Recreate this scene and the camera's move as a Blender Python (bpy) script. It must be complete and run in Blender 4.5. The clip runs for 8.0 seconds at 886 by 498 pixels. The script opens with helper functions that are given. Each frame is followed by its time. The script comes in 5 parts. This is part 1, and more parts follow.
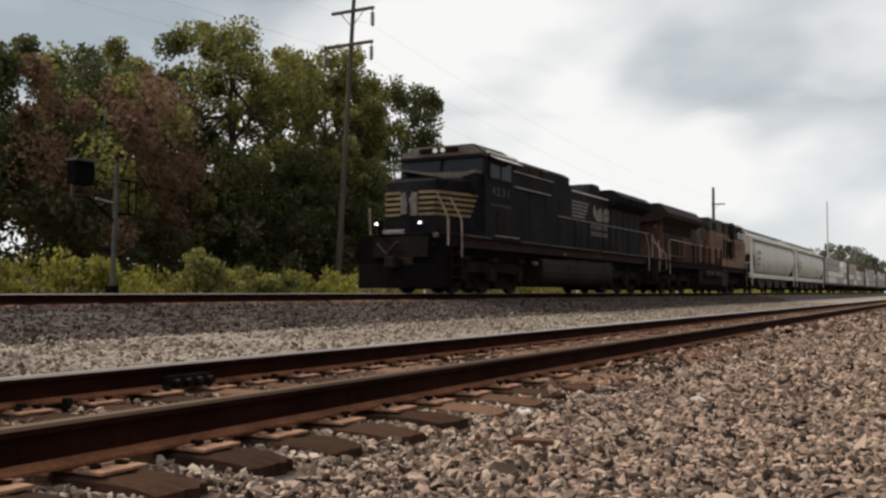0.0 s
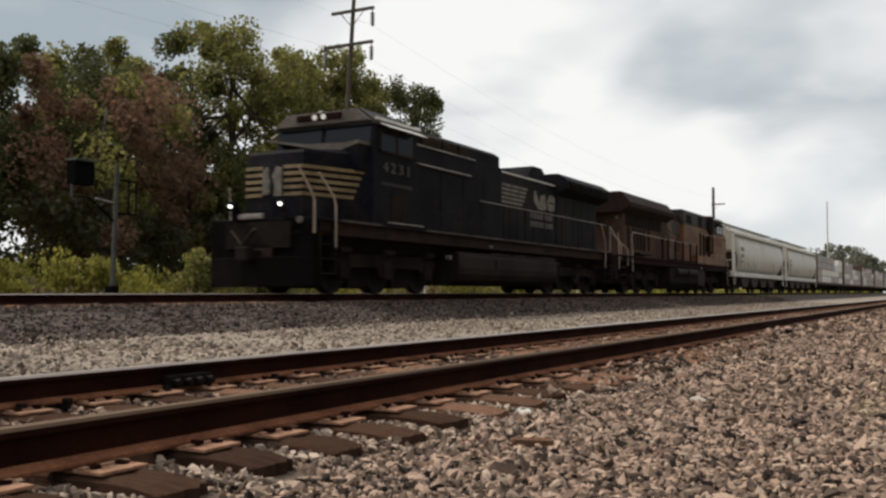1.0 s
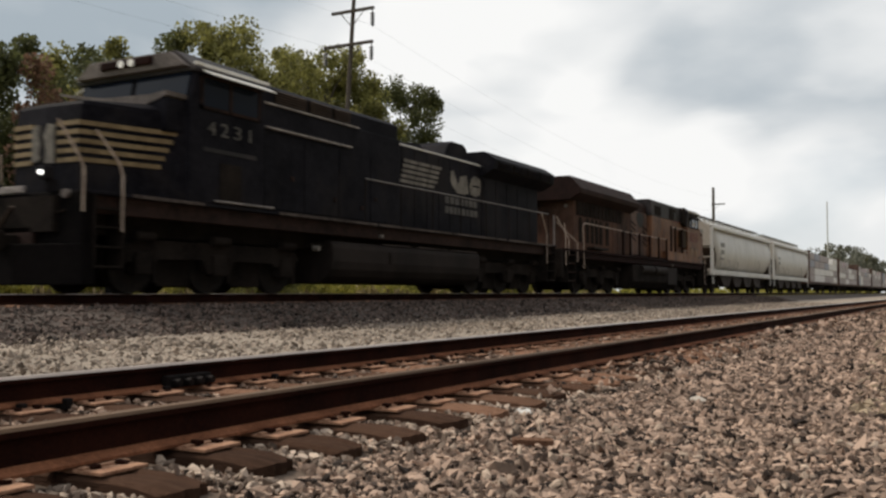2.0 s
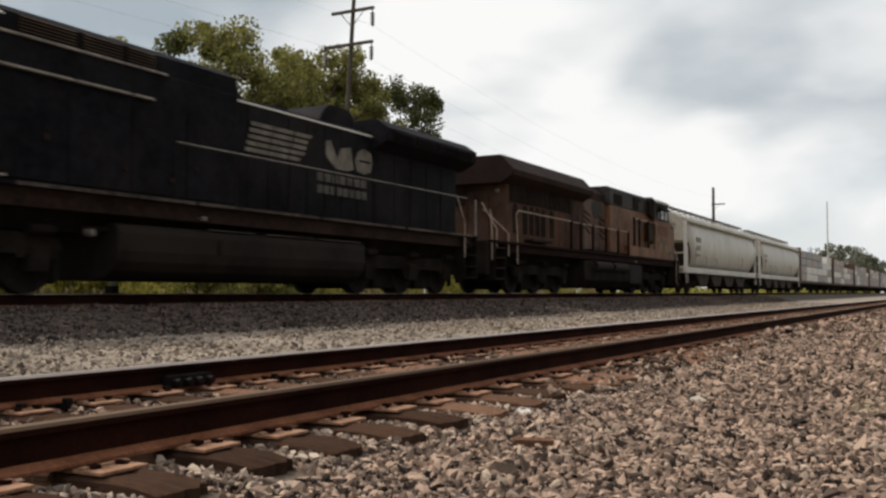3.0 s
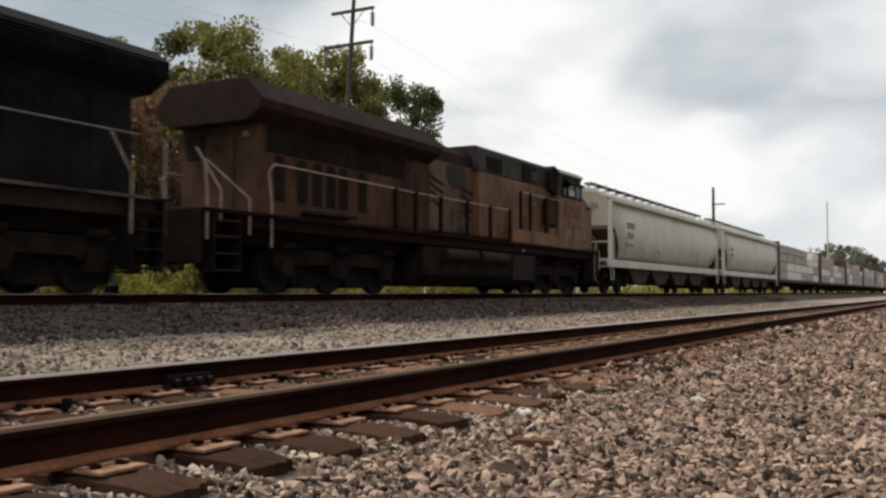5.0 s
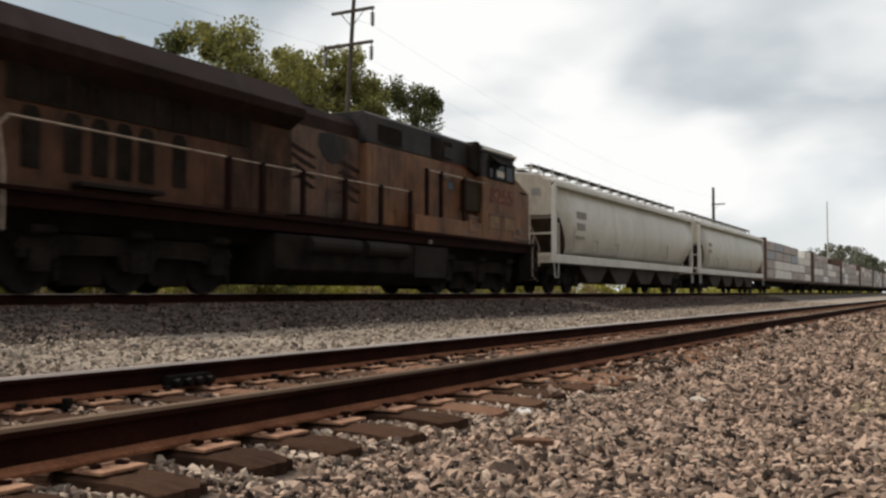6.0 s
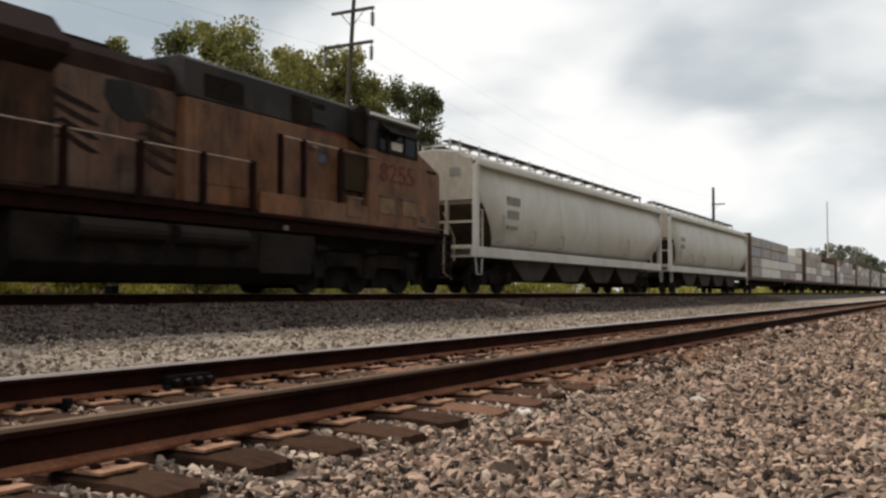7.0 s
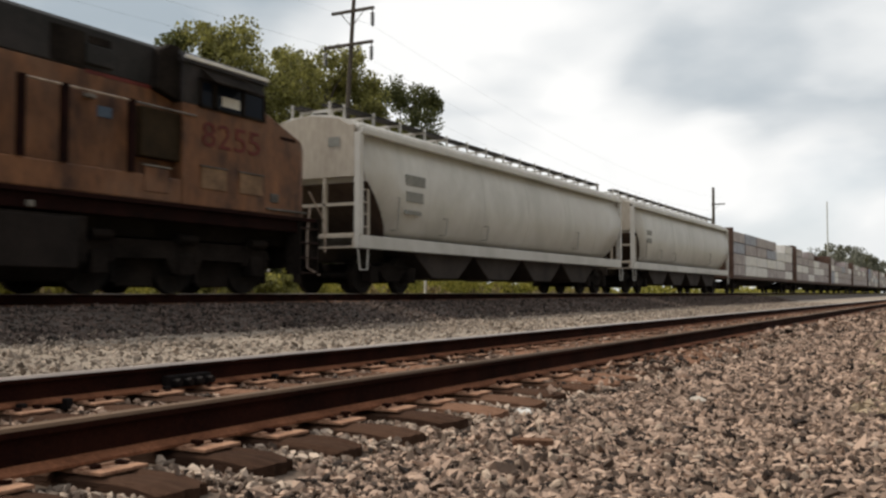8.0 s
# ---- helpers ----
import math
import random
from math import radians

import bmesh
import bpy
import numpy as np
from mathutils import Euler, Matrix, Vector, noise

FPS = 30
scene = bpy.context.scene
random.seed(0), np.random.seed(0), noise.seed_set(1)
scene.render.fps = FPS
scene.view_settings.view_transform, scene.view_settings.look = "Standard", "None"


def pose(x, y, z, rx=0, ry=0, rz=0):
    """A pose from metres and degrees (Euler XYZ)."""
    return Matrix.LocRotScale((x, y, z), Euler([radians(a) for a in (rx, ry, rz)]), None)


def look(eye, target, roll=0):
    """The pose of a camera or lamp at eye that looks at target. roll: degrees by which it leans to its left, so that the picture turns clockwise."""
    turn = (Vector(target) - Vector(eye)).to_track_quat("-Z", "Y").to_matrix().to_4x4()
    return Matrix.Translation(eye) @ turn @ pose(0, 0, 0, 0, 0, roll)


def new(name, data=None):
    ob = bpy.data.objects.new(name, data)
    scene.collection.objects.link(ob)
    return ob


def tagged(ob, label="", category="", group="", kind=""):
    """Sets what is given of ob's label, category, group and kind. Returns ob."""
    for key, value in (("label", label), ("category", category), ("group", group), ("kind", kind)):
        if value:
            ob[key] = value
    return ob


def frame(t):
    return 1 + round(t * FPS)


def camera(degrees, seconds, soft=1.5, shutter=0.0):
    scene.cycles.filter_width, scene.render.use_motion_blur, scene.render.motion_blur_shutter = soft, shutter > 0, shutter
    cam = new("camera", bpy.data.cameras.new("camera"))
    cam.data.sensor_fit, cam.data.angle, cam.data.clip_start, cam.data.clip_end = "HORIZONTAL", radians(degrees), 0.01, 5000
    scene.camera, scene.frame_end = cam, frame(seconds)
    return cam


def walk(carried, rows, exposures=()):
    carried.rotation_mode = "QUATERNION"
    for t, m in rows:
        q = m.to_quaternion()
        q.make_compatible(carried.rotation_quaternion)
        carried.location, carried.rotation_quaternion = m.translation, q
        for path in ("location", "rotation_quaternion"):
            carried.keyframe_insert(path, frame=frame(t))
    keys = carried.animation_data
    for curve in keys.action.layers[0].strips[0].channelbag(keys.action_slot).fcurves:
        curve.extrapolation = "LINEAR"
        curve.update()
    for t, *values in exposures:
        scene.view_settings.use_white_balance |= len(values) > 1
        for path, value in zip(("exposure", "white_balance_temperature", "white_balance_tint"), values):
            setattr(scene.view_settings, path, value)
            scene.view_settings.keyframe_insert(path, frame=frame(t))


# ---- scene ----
# World: x runs along the tracks away from the camera, y across them, z up. z = 0 is the top of the near ties.
EYE = 0.585           # camera height
SPEED = 6.127         # train speed, metres a second
RAIL_FAR = 0.565      # rail top of the far track
Y_FAR = 13.50         # centre line of the far track

cam = camera(50.39, 8.0, soft=2.5, shutter=0.5)
PSI, TILT = 0.4942, 0.0462
AIM = (math.cos(PSI) * math.cos(TILT), math.sin(PSI) * math.cos(TILT), EYE + math.sin(TILT))
walk(cam, [(0.0, look((0, 0, EYE), AIM)), (8.0, look((0, 0, EYE), AIM))], [(0.0, 0.01), (3.0, 0.04), (8.0, 0.11)])

# ---- world and sun ----
SUN_EL, SUN_AZ = radians(52), radians(100)   # azimuth from +x towards +y


def node(nt, kind, **values):
    n = nt.nodes.new(kind)
    for k, v in values.items():
        n.inputs[k].default_value = v
    return n


CLOUDS = [((0.948, 0.235, 0.200), 0.19, -0.08), ((0.966, 0.140, 0.205), 0.16, -0.10), ((0.926, 0.310, 0.215), 0.10, -0.05), ((0.871, 0.459, 0.174), 0.06, -0.07), ((0.964, 0.086, 0.253), 0.12, 0.05), ((0.877, 0.377, 0.299), 0.07, -0.09), ((0.57, 0.75, 0.31), 0.32, -0.34), ((0.968, 0.17, 0.195), 0.12, -0.05), ((0.774, 0.564, 0.287), 0.10, -0.06), ((0.691, 0.676, 0.258), 0.10, 0.07), ((0.870, 0.425, 0.251), 0.13, 0.18), ((0.824, 0.500, 0.267), 0.10, 0.10), ((0.946, 0.299, 0.115), 0.17, 0.26), ((0.987, 0.127, 0.110), 0.18, 0.22), ((0.974, 0.055, 0.218), 0.07, 0.09), ((0.872, 0.449, 0.197), 0.05, -0.08)]


def make_world():
    w = bpy.data.worlds.new("sky")
    scene.world = w
    w.use_nodes = True
    nt = w.node_tree
    nt.nodes.clear()
    out = nt.nodes.new("ShaderNodeOutputWorld")
    bg = nt.nodes.new("ShaderNodeBackground")
    bg.inputs["Strength"].default_value = 0.1
    sky = nt.nodes.new("ShaderNodeTexSky")
    sky.sky_type, sky.sun_disc = "NISHITA", False
    sky.sun_elevation, sky.sun_rotation = SUN_EL, math.pi / 2 - SUN_AZ
    co = nt.nodes.new("ShaderNodeTexCoord")
    # clouds: broad masses and a finer break-up, seen by direction
    mp = nt.nodes.new("ShaderNodeMapping")
    mp.inputs["Location"].default_value = (2.3, 0.4, 1.1)
    mp.inputs["Scale"].default_value = (1.0, 1.0, 2.2)
    n1 = node(nt, "ShaderNodeTexNoise", Scale=2.6, Detail=5.0, Roughness=0.45, Distortion=0.2)
    n2 = node(nt, "ShaderNodeTexNoise", Scale=3.3, Detail=5.0, Roughness=0.5)
    r1 = nt.nodes.new("ShaderNodeValToRGB")
    r1.color_ramp.elements[0].position, r1.color_ramp.elements[0].color = 0.22, (0, 0, 0, 1)
    r1.color_ramp.elements[1].position, r1.color_ramp.elements[1].color = 0.42, (1, 1, 1, 1)
    r2 = nt.nodes.new("ShaderNodeValToRGB")
    e = r2.color_ramp.elements
    e[0].position, e[0].color = 0.22, (3.9, 4.5, 5.0, 1)
    e[1].position, e[1].color = 0.70, (9.3, 9.3, 9.2, 1)
    third = e.new(0.49)
    third.color = (7.5, 7.7, 7.8, 1)
    hazy = nt.nodes.new("ShaderNodeMix")
    hazy.data_type = "RGBA"
    hazy.inputs["Factor"].default_value = 0.72
    hazy.inputs["B"].default_value = (6.0, 6.6, 7.0, 1)
    mix = nt.nodes.new("ShaderNodeMix")
    mix.data_type = "RGBA"
    L = nt.links.new
    L(co.outputs["Generated"], mp.inputs["Vector"])
    L(mp.outputs["Vector"], n1.inputs["Vector"])
    L(mp.outputs["Vector"], n2.inputs["Vector"])
    L(n1.outputs["Fac"], r1.inputs["Fac"])
    # cloud masses: a direction, its width and how much lighter or darker it is
    calm = nt.nodes.new("ShaderNodeMath")
    calm.operation = "MULTIPLY_ADD"
    calm.inputs[1].default_value, calm.inputs[2].default_value = 0.72, 0.175
    L(n2.outputs["Fac"], calm.inputs[0])
    total = calm.outputs["Value"]
    for centre, wide, gain in CLOUDS:
        off = nt.nodes.new("ShaderNodeVectorMath")
        off.operation = "SUBTRACT"
        off.inputs[1].default_value = centre
        L(co.outputs["Generated"], off.inputs[0])
        squash = nt.nodes.new("ShaderNodeVectorMath")
        squash.operation = "MULTIPLY"
        squash.inputs[1].default_value = (1, 1, 1.9)
        L(off.outputs["Vector"], squash.inputs[0])
        dist = nt.nodes.new("ShaderNodeVectorMath")
        dist.operation = "LENGTH"
        L(squash.outputs["Vector"], dist.inputs[0])
        warp = nt.nodes.new("ShaderNodeMath")
        warp.operation = "MULTIPLY_ADD"
        warp.inputs[1].default_value, warp.inputs[2].default_value = -0.46, 0.23
        L(n1.outputs["Fac"], warp.inputs[0])
        bent = nt.nodes.new("ShaderNodeMath")
        L(dist.outputs["Value"], bent.inputs[0])
        L(warp.outputs["Value"], bent.inputs[1])
        fall = nt.nodes.new("ShaderNodeMapRange")
        fall.interpolation_type = "SMOOTHSTEP"
        fall.inputs["From Min"].default_value, fall.inputs["From Max"].default_value = wide * 0.45, wide
        fall.inputs["To Min"].default_value, fall.inputs["To Max"].default_value = gain, 0.0
        L(bent.outputs["Value"], fall.inputs["Value"])
        add = nt.nodes.new("ShaderNodeMath")
        L(total, add.inputs[0])
        L(fall.outputs["Result"], add.inputs[1])
        total = add.outputs["Value"]
    L(total, r2.inputs["Fac"])
    L(sky.outputs["Color"], hazy.inputs["A"])
    L(hazy.outputs["Result"], mix.inputs["A"])
    L(r2.outputs["Color"], mix.inputs["B"])
    L(r1.outputs["Color"], mix.inputs["Factor"])
    # brighter towards the veiled sun, duller behind
    dot = nt.nodes.new("ShaderNodeVectorMath")
    dot.operation = "DOT_PRODUCT"
    dot.inputs[1].default_value = (math.cos(SUN_AZ), math.sin(SUN_AZ), 0.35)
    L(co.outputs["Generated"], dot.inputs[0])
    side = nt.nodes.new("ShaderNodeMapRange")
    side.interpolation_type = "SMOOTHSTEP"
    side.inputs["From Min"].default_value, side.inputs["From Max"].default_value = -0.75, -0.22
    side.inputs["To Min"].default_value, side.inputs["To Max"].default_value = 0.20, 1.0
    L(dot.outputs["Value"], side.inputs["Value"])
    dim = nt.nodes.new("ShaderNodeVectorMath")
    dim.operation = "SCALE"
    L(mix.outputs["Result"], dim.inputs[0])
    L(side.outputs["Result"], dim.inputs["Scale"])
    L(dim.outputs["Vector"], bg.inputs["Color"])
    L(bg.outputs["Background"], out.inputs["Surface"])


make_world()
sun = new("sun", bpy.data.lights.new("sun", "SUN"))
sun.data.energy, sun.data.angle, sun.data.color = 2.6, radians(6), (1.0, 0.90, 0.76)
sun.matrix_basis = look((math.cos(SUN_AZ) * math.cos(SUN_EL) * 60, math.sin(SUN_AZ) * math.cos(SUN_EL) * 60, math.sin(SUN_EL) * 60), (0, 0, 0))

# ---- materials ----


def material(name, c0, c1, rough=0.7, metal=0.0, scale=4.0, fine=60.0, bump=0.0, island=False, obrand=0.0, stretch=(1, 1, 1), mixed=0.5, transmit=0.0, spec=0.3, dust=None):
    """Two-scale colour variation between c0 and c1, with grain and relief; dust: colour, patch scale and cover of dried dirt."""
    m = bpy.data.materials.new(name)
    m.use_nodes = True
    nt = m.node_tree
    b = nt.nodes["Principled BSDF"]
    b.inputs["Metallic"].default_value = metal
    b.inputs["Specular IOR Level"].default_value = spec
    L = nt.links.new
    co = nt.nodes.new("ShaderNodeTexCoord")
    mp = nt.nodes.new("ShaderNodeMapping")
    mp.inputs["Scale"].default_value = stretch
    L(co.outputs["Object"], mp.inputs["Vector"])
    a = node(nt, "ShaderNodeTexNoise", Scale=scale, Detail=5.0, Roughness=0.6)
    f = node(nt, "ShaderNodeTexNoise", Scale=fine, Detail=3.0, Roughness=0.6)
    L(mp.outputs["Vector"], a.inputs["Vector"])
    L(mp.outputs["Vector"], f.inputs["Vector"])
    mx = nt.nodes.new("ShaderNodeMix")
    mx.inputs["Factor"].default_value = 0.4
    L(a.outputs["Fac"], mx.inputs["A"])
    L(f.outputs["Fac"], mx.inputs["B"])
    fac = mx.outputs["Result"]
    if island or obrand:
        if island:
            g = nt.nodes.new("ShaderNodeNewGeometry")
            r = g.outputs["Random Per Island"]
        else:
            r = nt.nodes.new("ShaderNodeObjectInfo").outputs["Random"]
        m2 = nt.nodes.new("ShaderNodeMix")
        m2.inputs["Factor"].default_value = mixed
        L(fac, m2.inputs["A"])
        L(r, m2.inputs["B"])
        fac = m2.outputs["Result"]
        lo, hi = 0.2, 0.8
    else:
        lo, hi = 0.36, 0.64
    ramp = nt.nodes.new("ShaderNodeValToRGB")
    ramp.color_ramp.elements[0].position, ramp.color_ramp.elements[0].color = lo, (*c0, 1)
    ramp.color_ramp.elements[1].position, ramp.color_ramp.elements[1].color = hi, (*c1, 1)
    L(fac, ramp.inputs["Fac"])
    colour = ramp.outputs["Color"]
    if dust:
        pn = node(nt, "ShaderNodeTexNoise", Scale=dust[1], Detail=6.0, Roughness=0.62, Distortion=0.5)
        sh = nt.nodes.new("ShaderNodeMapping")
        sh.inputs["Location"].default_value = (3.7, 1.9, 5.3)
        sh.inputs["Scale"].default_value = (1.0, 1.0, 0.8)
        L(co.outputs["Object"], sh.inputs["Vector"])
        L(sh.outputs["Vector"], pn.inputs["Vector"])
        cover = nt.nodes.new("ShaderNodeMapRange")
        cover.interpolation_type = "SMOOTHSTEP"
        cover.inputs["From Min"].default_value, cover.inputs["From Max"].default_value = 0.46, 0.66
        cover.inputs["To Max"].default_value = dust[2]
        L(pn.outputs["Fac"], cover.inputs["Value"])
        over = nt.nodes.new("ShaderNodeMix")
        over.data_type = "RGBA"
        over.inputs["B"].default_value = (*dust[0], 1)
        L(cover.outputs["Result"], over.inputs["Factor"])
        L(colour, over.inputs["A"])
        colour = over.outputs["Result"]
    L(colour, b.inputs["Base Color"])
    rr = nt.nodes.new("ShaderNodeMapRange")
    rr.inputs["To Min"].default_value, rr.inputs["To Max"].default_value = max(0.02, rough - 0.12), min(1, rough + 0.12)
    L(f.outputs["Fac"], rr.inputs["Value"])
    L(rr.outputs["Result"], b.inputs["Roughness"])
    if bump:
        bp = node(nt, "ShaderNodeBump", Strength=bump, Distance=0.02)
        L(f.outputs["Fac"], bp.inputs["Height"])
        L(bp.outputs["Normal"], b.inputs["Normal"])
    if transmit:
        out = nt.nodes["Material Output"]
        tr = nt.nodes.new("ShaderNodeBsdfTranslucent")
        L(ramp.outputs["Color"], tr.inputs["Color"])
        ms = nt.nodes.new("ShaderNodeMixShader")
        ms.inputs["Fac"].default_value = transmit
        L(b.outputs["BSDF"], ms.inputs[1])
        L(tr.outputs["BSDF"], ms.inputs[2])
        L(ms.outputs["Shader"], out.inputs["Surface"])
    return m


M_GROUND = material("gravel_bed", (0.055, 0.038, 0.028), (0.17, 0.125, 0.095), 0.95, 0, 0.6, 22, 0.6)
M_LIGHTGRAVEL = material("pale_gravel", (0.17, 0.14, 0.112), (0.36, 0.30, 0.24), 0.95, 0, 0.5, 14, 0.6)
M_BALLAST = material("dark_ballast", (0.04, 0.031, 0.026), (0.11, 0.086, 0.073), 0.95, 0, 0.6, 14, 0.7)
M_STONE = material("gravel_stone", (0.018, 0.011, 0.008), (0.465, 0.330, 0.250), 0.9, 0, 1.1, 60, 0.3, island=True, mixed=0.78)
M_PALESTONE = material("pale_lane_stone", (0.11, 0.088, 0.07), (0.42, 0.34, 0.272), 0.9, 0, 9, 60, 0.3, island=True, mixed=0.7)
M_CRIBSTONE = material("pale_crib_stone", (0.07, 0.048, 0.036), (0.52, 0.41, 0.325), 0.9, 0, 9, 60, 0.3, island=True, mixed=0.75)
M_TANSTONE = material("dusty_tan_stone", (0.13, 0.095, 0.062), (0.42, 0.33, 0.225), 0.95, 0, 1.1, 60, 0.3, island=True, mixed=0.6)
M_DARKSTONE = material("dark_ballast_stone", (0.022, 0.017, 0.014), (0.150, 0.108, 0.090), 0.9, 0, 9, 60, 0.3, island=True, mixed=0.7)
M_LOOSESTONE = material("loose_stone", (0.07, 0.046, 0.034), (0.54, 0.42, 0.325), 0.9, 0, 20, 90, 0.3, obrand=1, mixed=0.7)
M_GRASS = material("verge", (0.15, 0.15, 0.035), (0.40, 0.37, 0.11), 0.95, 0, 0.5, 9, 0.5)
# backlit web and sunlit rusty foot: shade and light are in the two colours
M_RAIL = material("shade_dark_rail_steel", (0.009, 0.0036, 0.0027), (0.033, 0.0108, 0.0066), 0.9, 0.0, 3, 70, 0.3, spec=0.05)
M_FLANGE = material("sunlit_rusty_rail_foot", (0.085, 0.030, 0.014), (0.30, 0.125, 0.066), 0.85, 0, 4, 60, 0.3, spec=0.1)
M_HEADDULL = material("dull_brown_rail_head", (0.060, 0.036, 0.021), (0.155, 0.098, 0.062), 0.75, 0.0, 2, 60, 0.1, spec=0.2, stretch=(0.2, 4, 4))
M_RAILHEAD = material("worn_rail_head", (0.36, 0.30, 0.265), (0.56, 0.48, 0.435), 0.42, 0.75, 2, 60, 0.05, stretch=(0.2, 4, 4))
M_TIE = material("weathered_tie_wood", (0.036, 0.020, 0.014), (0.31, 0.172, 0.112), 0.95, 0, 4, 34, 1.0, obrand=1, stretch=(7, 0.45, 7), mixed=0.68, spec=0.04)
M_ANCHOR = material("black_rail_anchor_steel", (0.005, 0.004, 0.004), (0.020, 0.015, 0.014), 0.7, 0.2, 9, 60, 0.2, spec=0.1)
M_PLATE = material("rusted_plate", (0.22, 0.105, 0.060), (0.50, 0.295, 0.19), 0.85, 0.1, 8, 80, 0.4)

# ---- shape helpers ----


def mesh_of(name, bm, mat, smooth=False):
    me = bpy.data.meshes.new(name)
    bm.normal_update()
    bm.to_mesh(me)
    bm.free()
    me.materials.append(mat)
    if smooth:
        me.polygons.foreach_set("use_smooth", [True] * len(me.polygons))
    return me


def part(name, bm, mat, parent=None, label="", smooth=False):
    ob = new(name, mesh_of(name, bm, mat, smooth))
    if parent is not None:
        ob.parent = parent
    return tagged(ob, label)


def box(bm, x0, x1, y0, y1, z0, z1, bev=0.0):
    r = bmesh.ops.create_cube(bm, size=1.0, matrix=Matrix.Translation(((x0 + x1) / 2, (y0 + y1) / 2, (z0 + z1) / 2)) @ Matrix.Diagonal((x1 - x0, y1 - y0, z1 - z0, 1)))
    if bev:
        edges = {e for v in r["verts"] for e in v.link_edges}
        bmesh.ops.bevel(bm, geom=list(edges), offset=bev, segments=2, affect="EDGES", profile=0.6)
    return bm


def B(x0, x1, y0, y1, z0, z1, bev=0.0):
    return box(bmesh.new(), x0, x1, y0, y1, z0, z1, bev)


def rod(bm, p, q, r, seg=8, r2=None):
    p, q = Vector(p), Vector(q)
    m = Matrix.Translation((p + q) / 2) @ (q - p).to_track_quat("Z", "Y").to_matrix().to_4x4()
    bmesh.ops.create_cone(bm, cap_ends=True, segments=seg, radius1=r, radius2=r if r2 is None else r2, depth=(q - p).length, matrix=m)
    return bm


def pipe(bm, pts, r, seg=6):
    """One bent tube through the points."""
    pts = [Vector(p) for p in pts]
    rings = []
    side = None
    for i, p in enumerate(pts):
        way = (pts[min(i + 1, len(pts) - 1)] - pts[max(i - 1, 0)]).normalized()
        if side is None:
            side = way.orthogonal().normalized()
        side = (side - way * side.dot(way)).normalized()
        up = way.cross(side)
        rings.append([bm.verts.new(p + (side * math.cos(a) + up * math.sin(a)) * r) for a in (2 * math.pi * k / seg for k in range(seg))])
    for q, w in zip(rings, rings[1:]):
        for k in range(seg):
            bm.faces.new((q[k], q[(k + 1) % seg], w[(k + 1) % seg], w[k]))
    bm.faces.new(rings[0][::-1])
    bm.faces.new(rings[-1])
    return bm


def prism(bm, poly, axis, a, b, bev=0.0):
    """A polygon drawn in the two other axes, pulled along axis from a to b."""
    def at(p, d):
        return {"x": (d, p[0], p[1]), "y": (p[0], d, p[1]), "z": (p[0], p[1], d)}[axis]
    v0 = [bm.verts.new(at(p, a)) for p in poly]
    v1 = [bm.verts.new(at(p, b)) for p in poly]
    faces = [bm.faces.new(v0), bm.faces.new(v1)]
    n = len(poly)
    for i in range(n):
        faces.append(bm.faces.new((v0[i], v0[(i + 1) % n], v1[(i + 1) % n], v1[i])))
    bmesh.ops.recalc_face_normals(bm, faces=faces)
    if bev:
        edges = {e for f in faces for e in f.edges}
        bmesh.ops.bevel(bm, geom=list(edges), offset=bev, segments=2, affect="EDGES", profile=0.6)
    return bm


def thing(name, label, category, m=None, group=""):
    e = new(name)
    e.empty_display_size = 0.2
    if m is not None:
        e.matrix_basis = m
    return tagged(e, label, category, group)


# ---- ground ----


def ground_z(x, y):
    """Height of the ground across the tracks."""
    prof = [(-3000, -0.25), (-6, -0.10), (-1.0, -0.075), (1.0, -0.078), (1.7, -0.074), (2.2, -0.048), (4.4, -0.032), (5.6, -0.05), (9.6, -0.02), (11.2, 0.295), (11.7, 0.335), (15.3, 0.335), (15.8, 0.30), (17.3, 0.02), (20, 0.05), (40, 0.25), (3000, 0.3)]
    return np.interp(y, [p[0] for p in prof], [p[1] for p in prof])


def strip(name, y0, y1, mat, label, category, x0=-12.0, x1=2500.0, near=90.0, step=0.35):
    xs = list(np.arange(x0, near, 1.2)) + list(np.geomspace(near, x1, 30))
    n = max(2, int((y1 - y0) / step) + 1)
    ys = np.linspace(y0, y1, n)
    verts, faces = [], []
    for x in xs:
        for j, y in enumerate(ys):
            w = 0.0 if j in (0, n - 1) else 0.025
            verts.append((x, y, ground_z(x, y) + w * noise.noise((x * 0.9, y * 0.9, 0.3))))
    for i in range(len(xs) - 1):
        for j in range(n - 1):
            a = i * n + j
            faces.append((a, a + n, a + n + 1, a + 1))
    me = bpy.data.meshes.new(name)
    me.from_pydata(verts, [], faces)
    me.materials.append(mat)
    me.polygons.foreach_set("use_smooth", [True] * len(faces))
    return tagged(new(name, me), label, category, kind="structure")


strip("ground_gravel", -9.0, 4.7, M_GROUND, "brown grey crushed stone beside the near track", "ground")
strip("ground_between", 4.7, 9.7, M_LIGHTGRAVEL, "pale gravel lane between the two tracks", "ground")
strip("ground_ballast", 9.7, 17.3, M_BALLAST, "dark grey ballast bank under the far track", "ground")
strip("ground_verge", 17.3, 60.0, M_GRASS, "yellow green weedy verge before the trees", "ground", step=1.0)


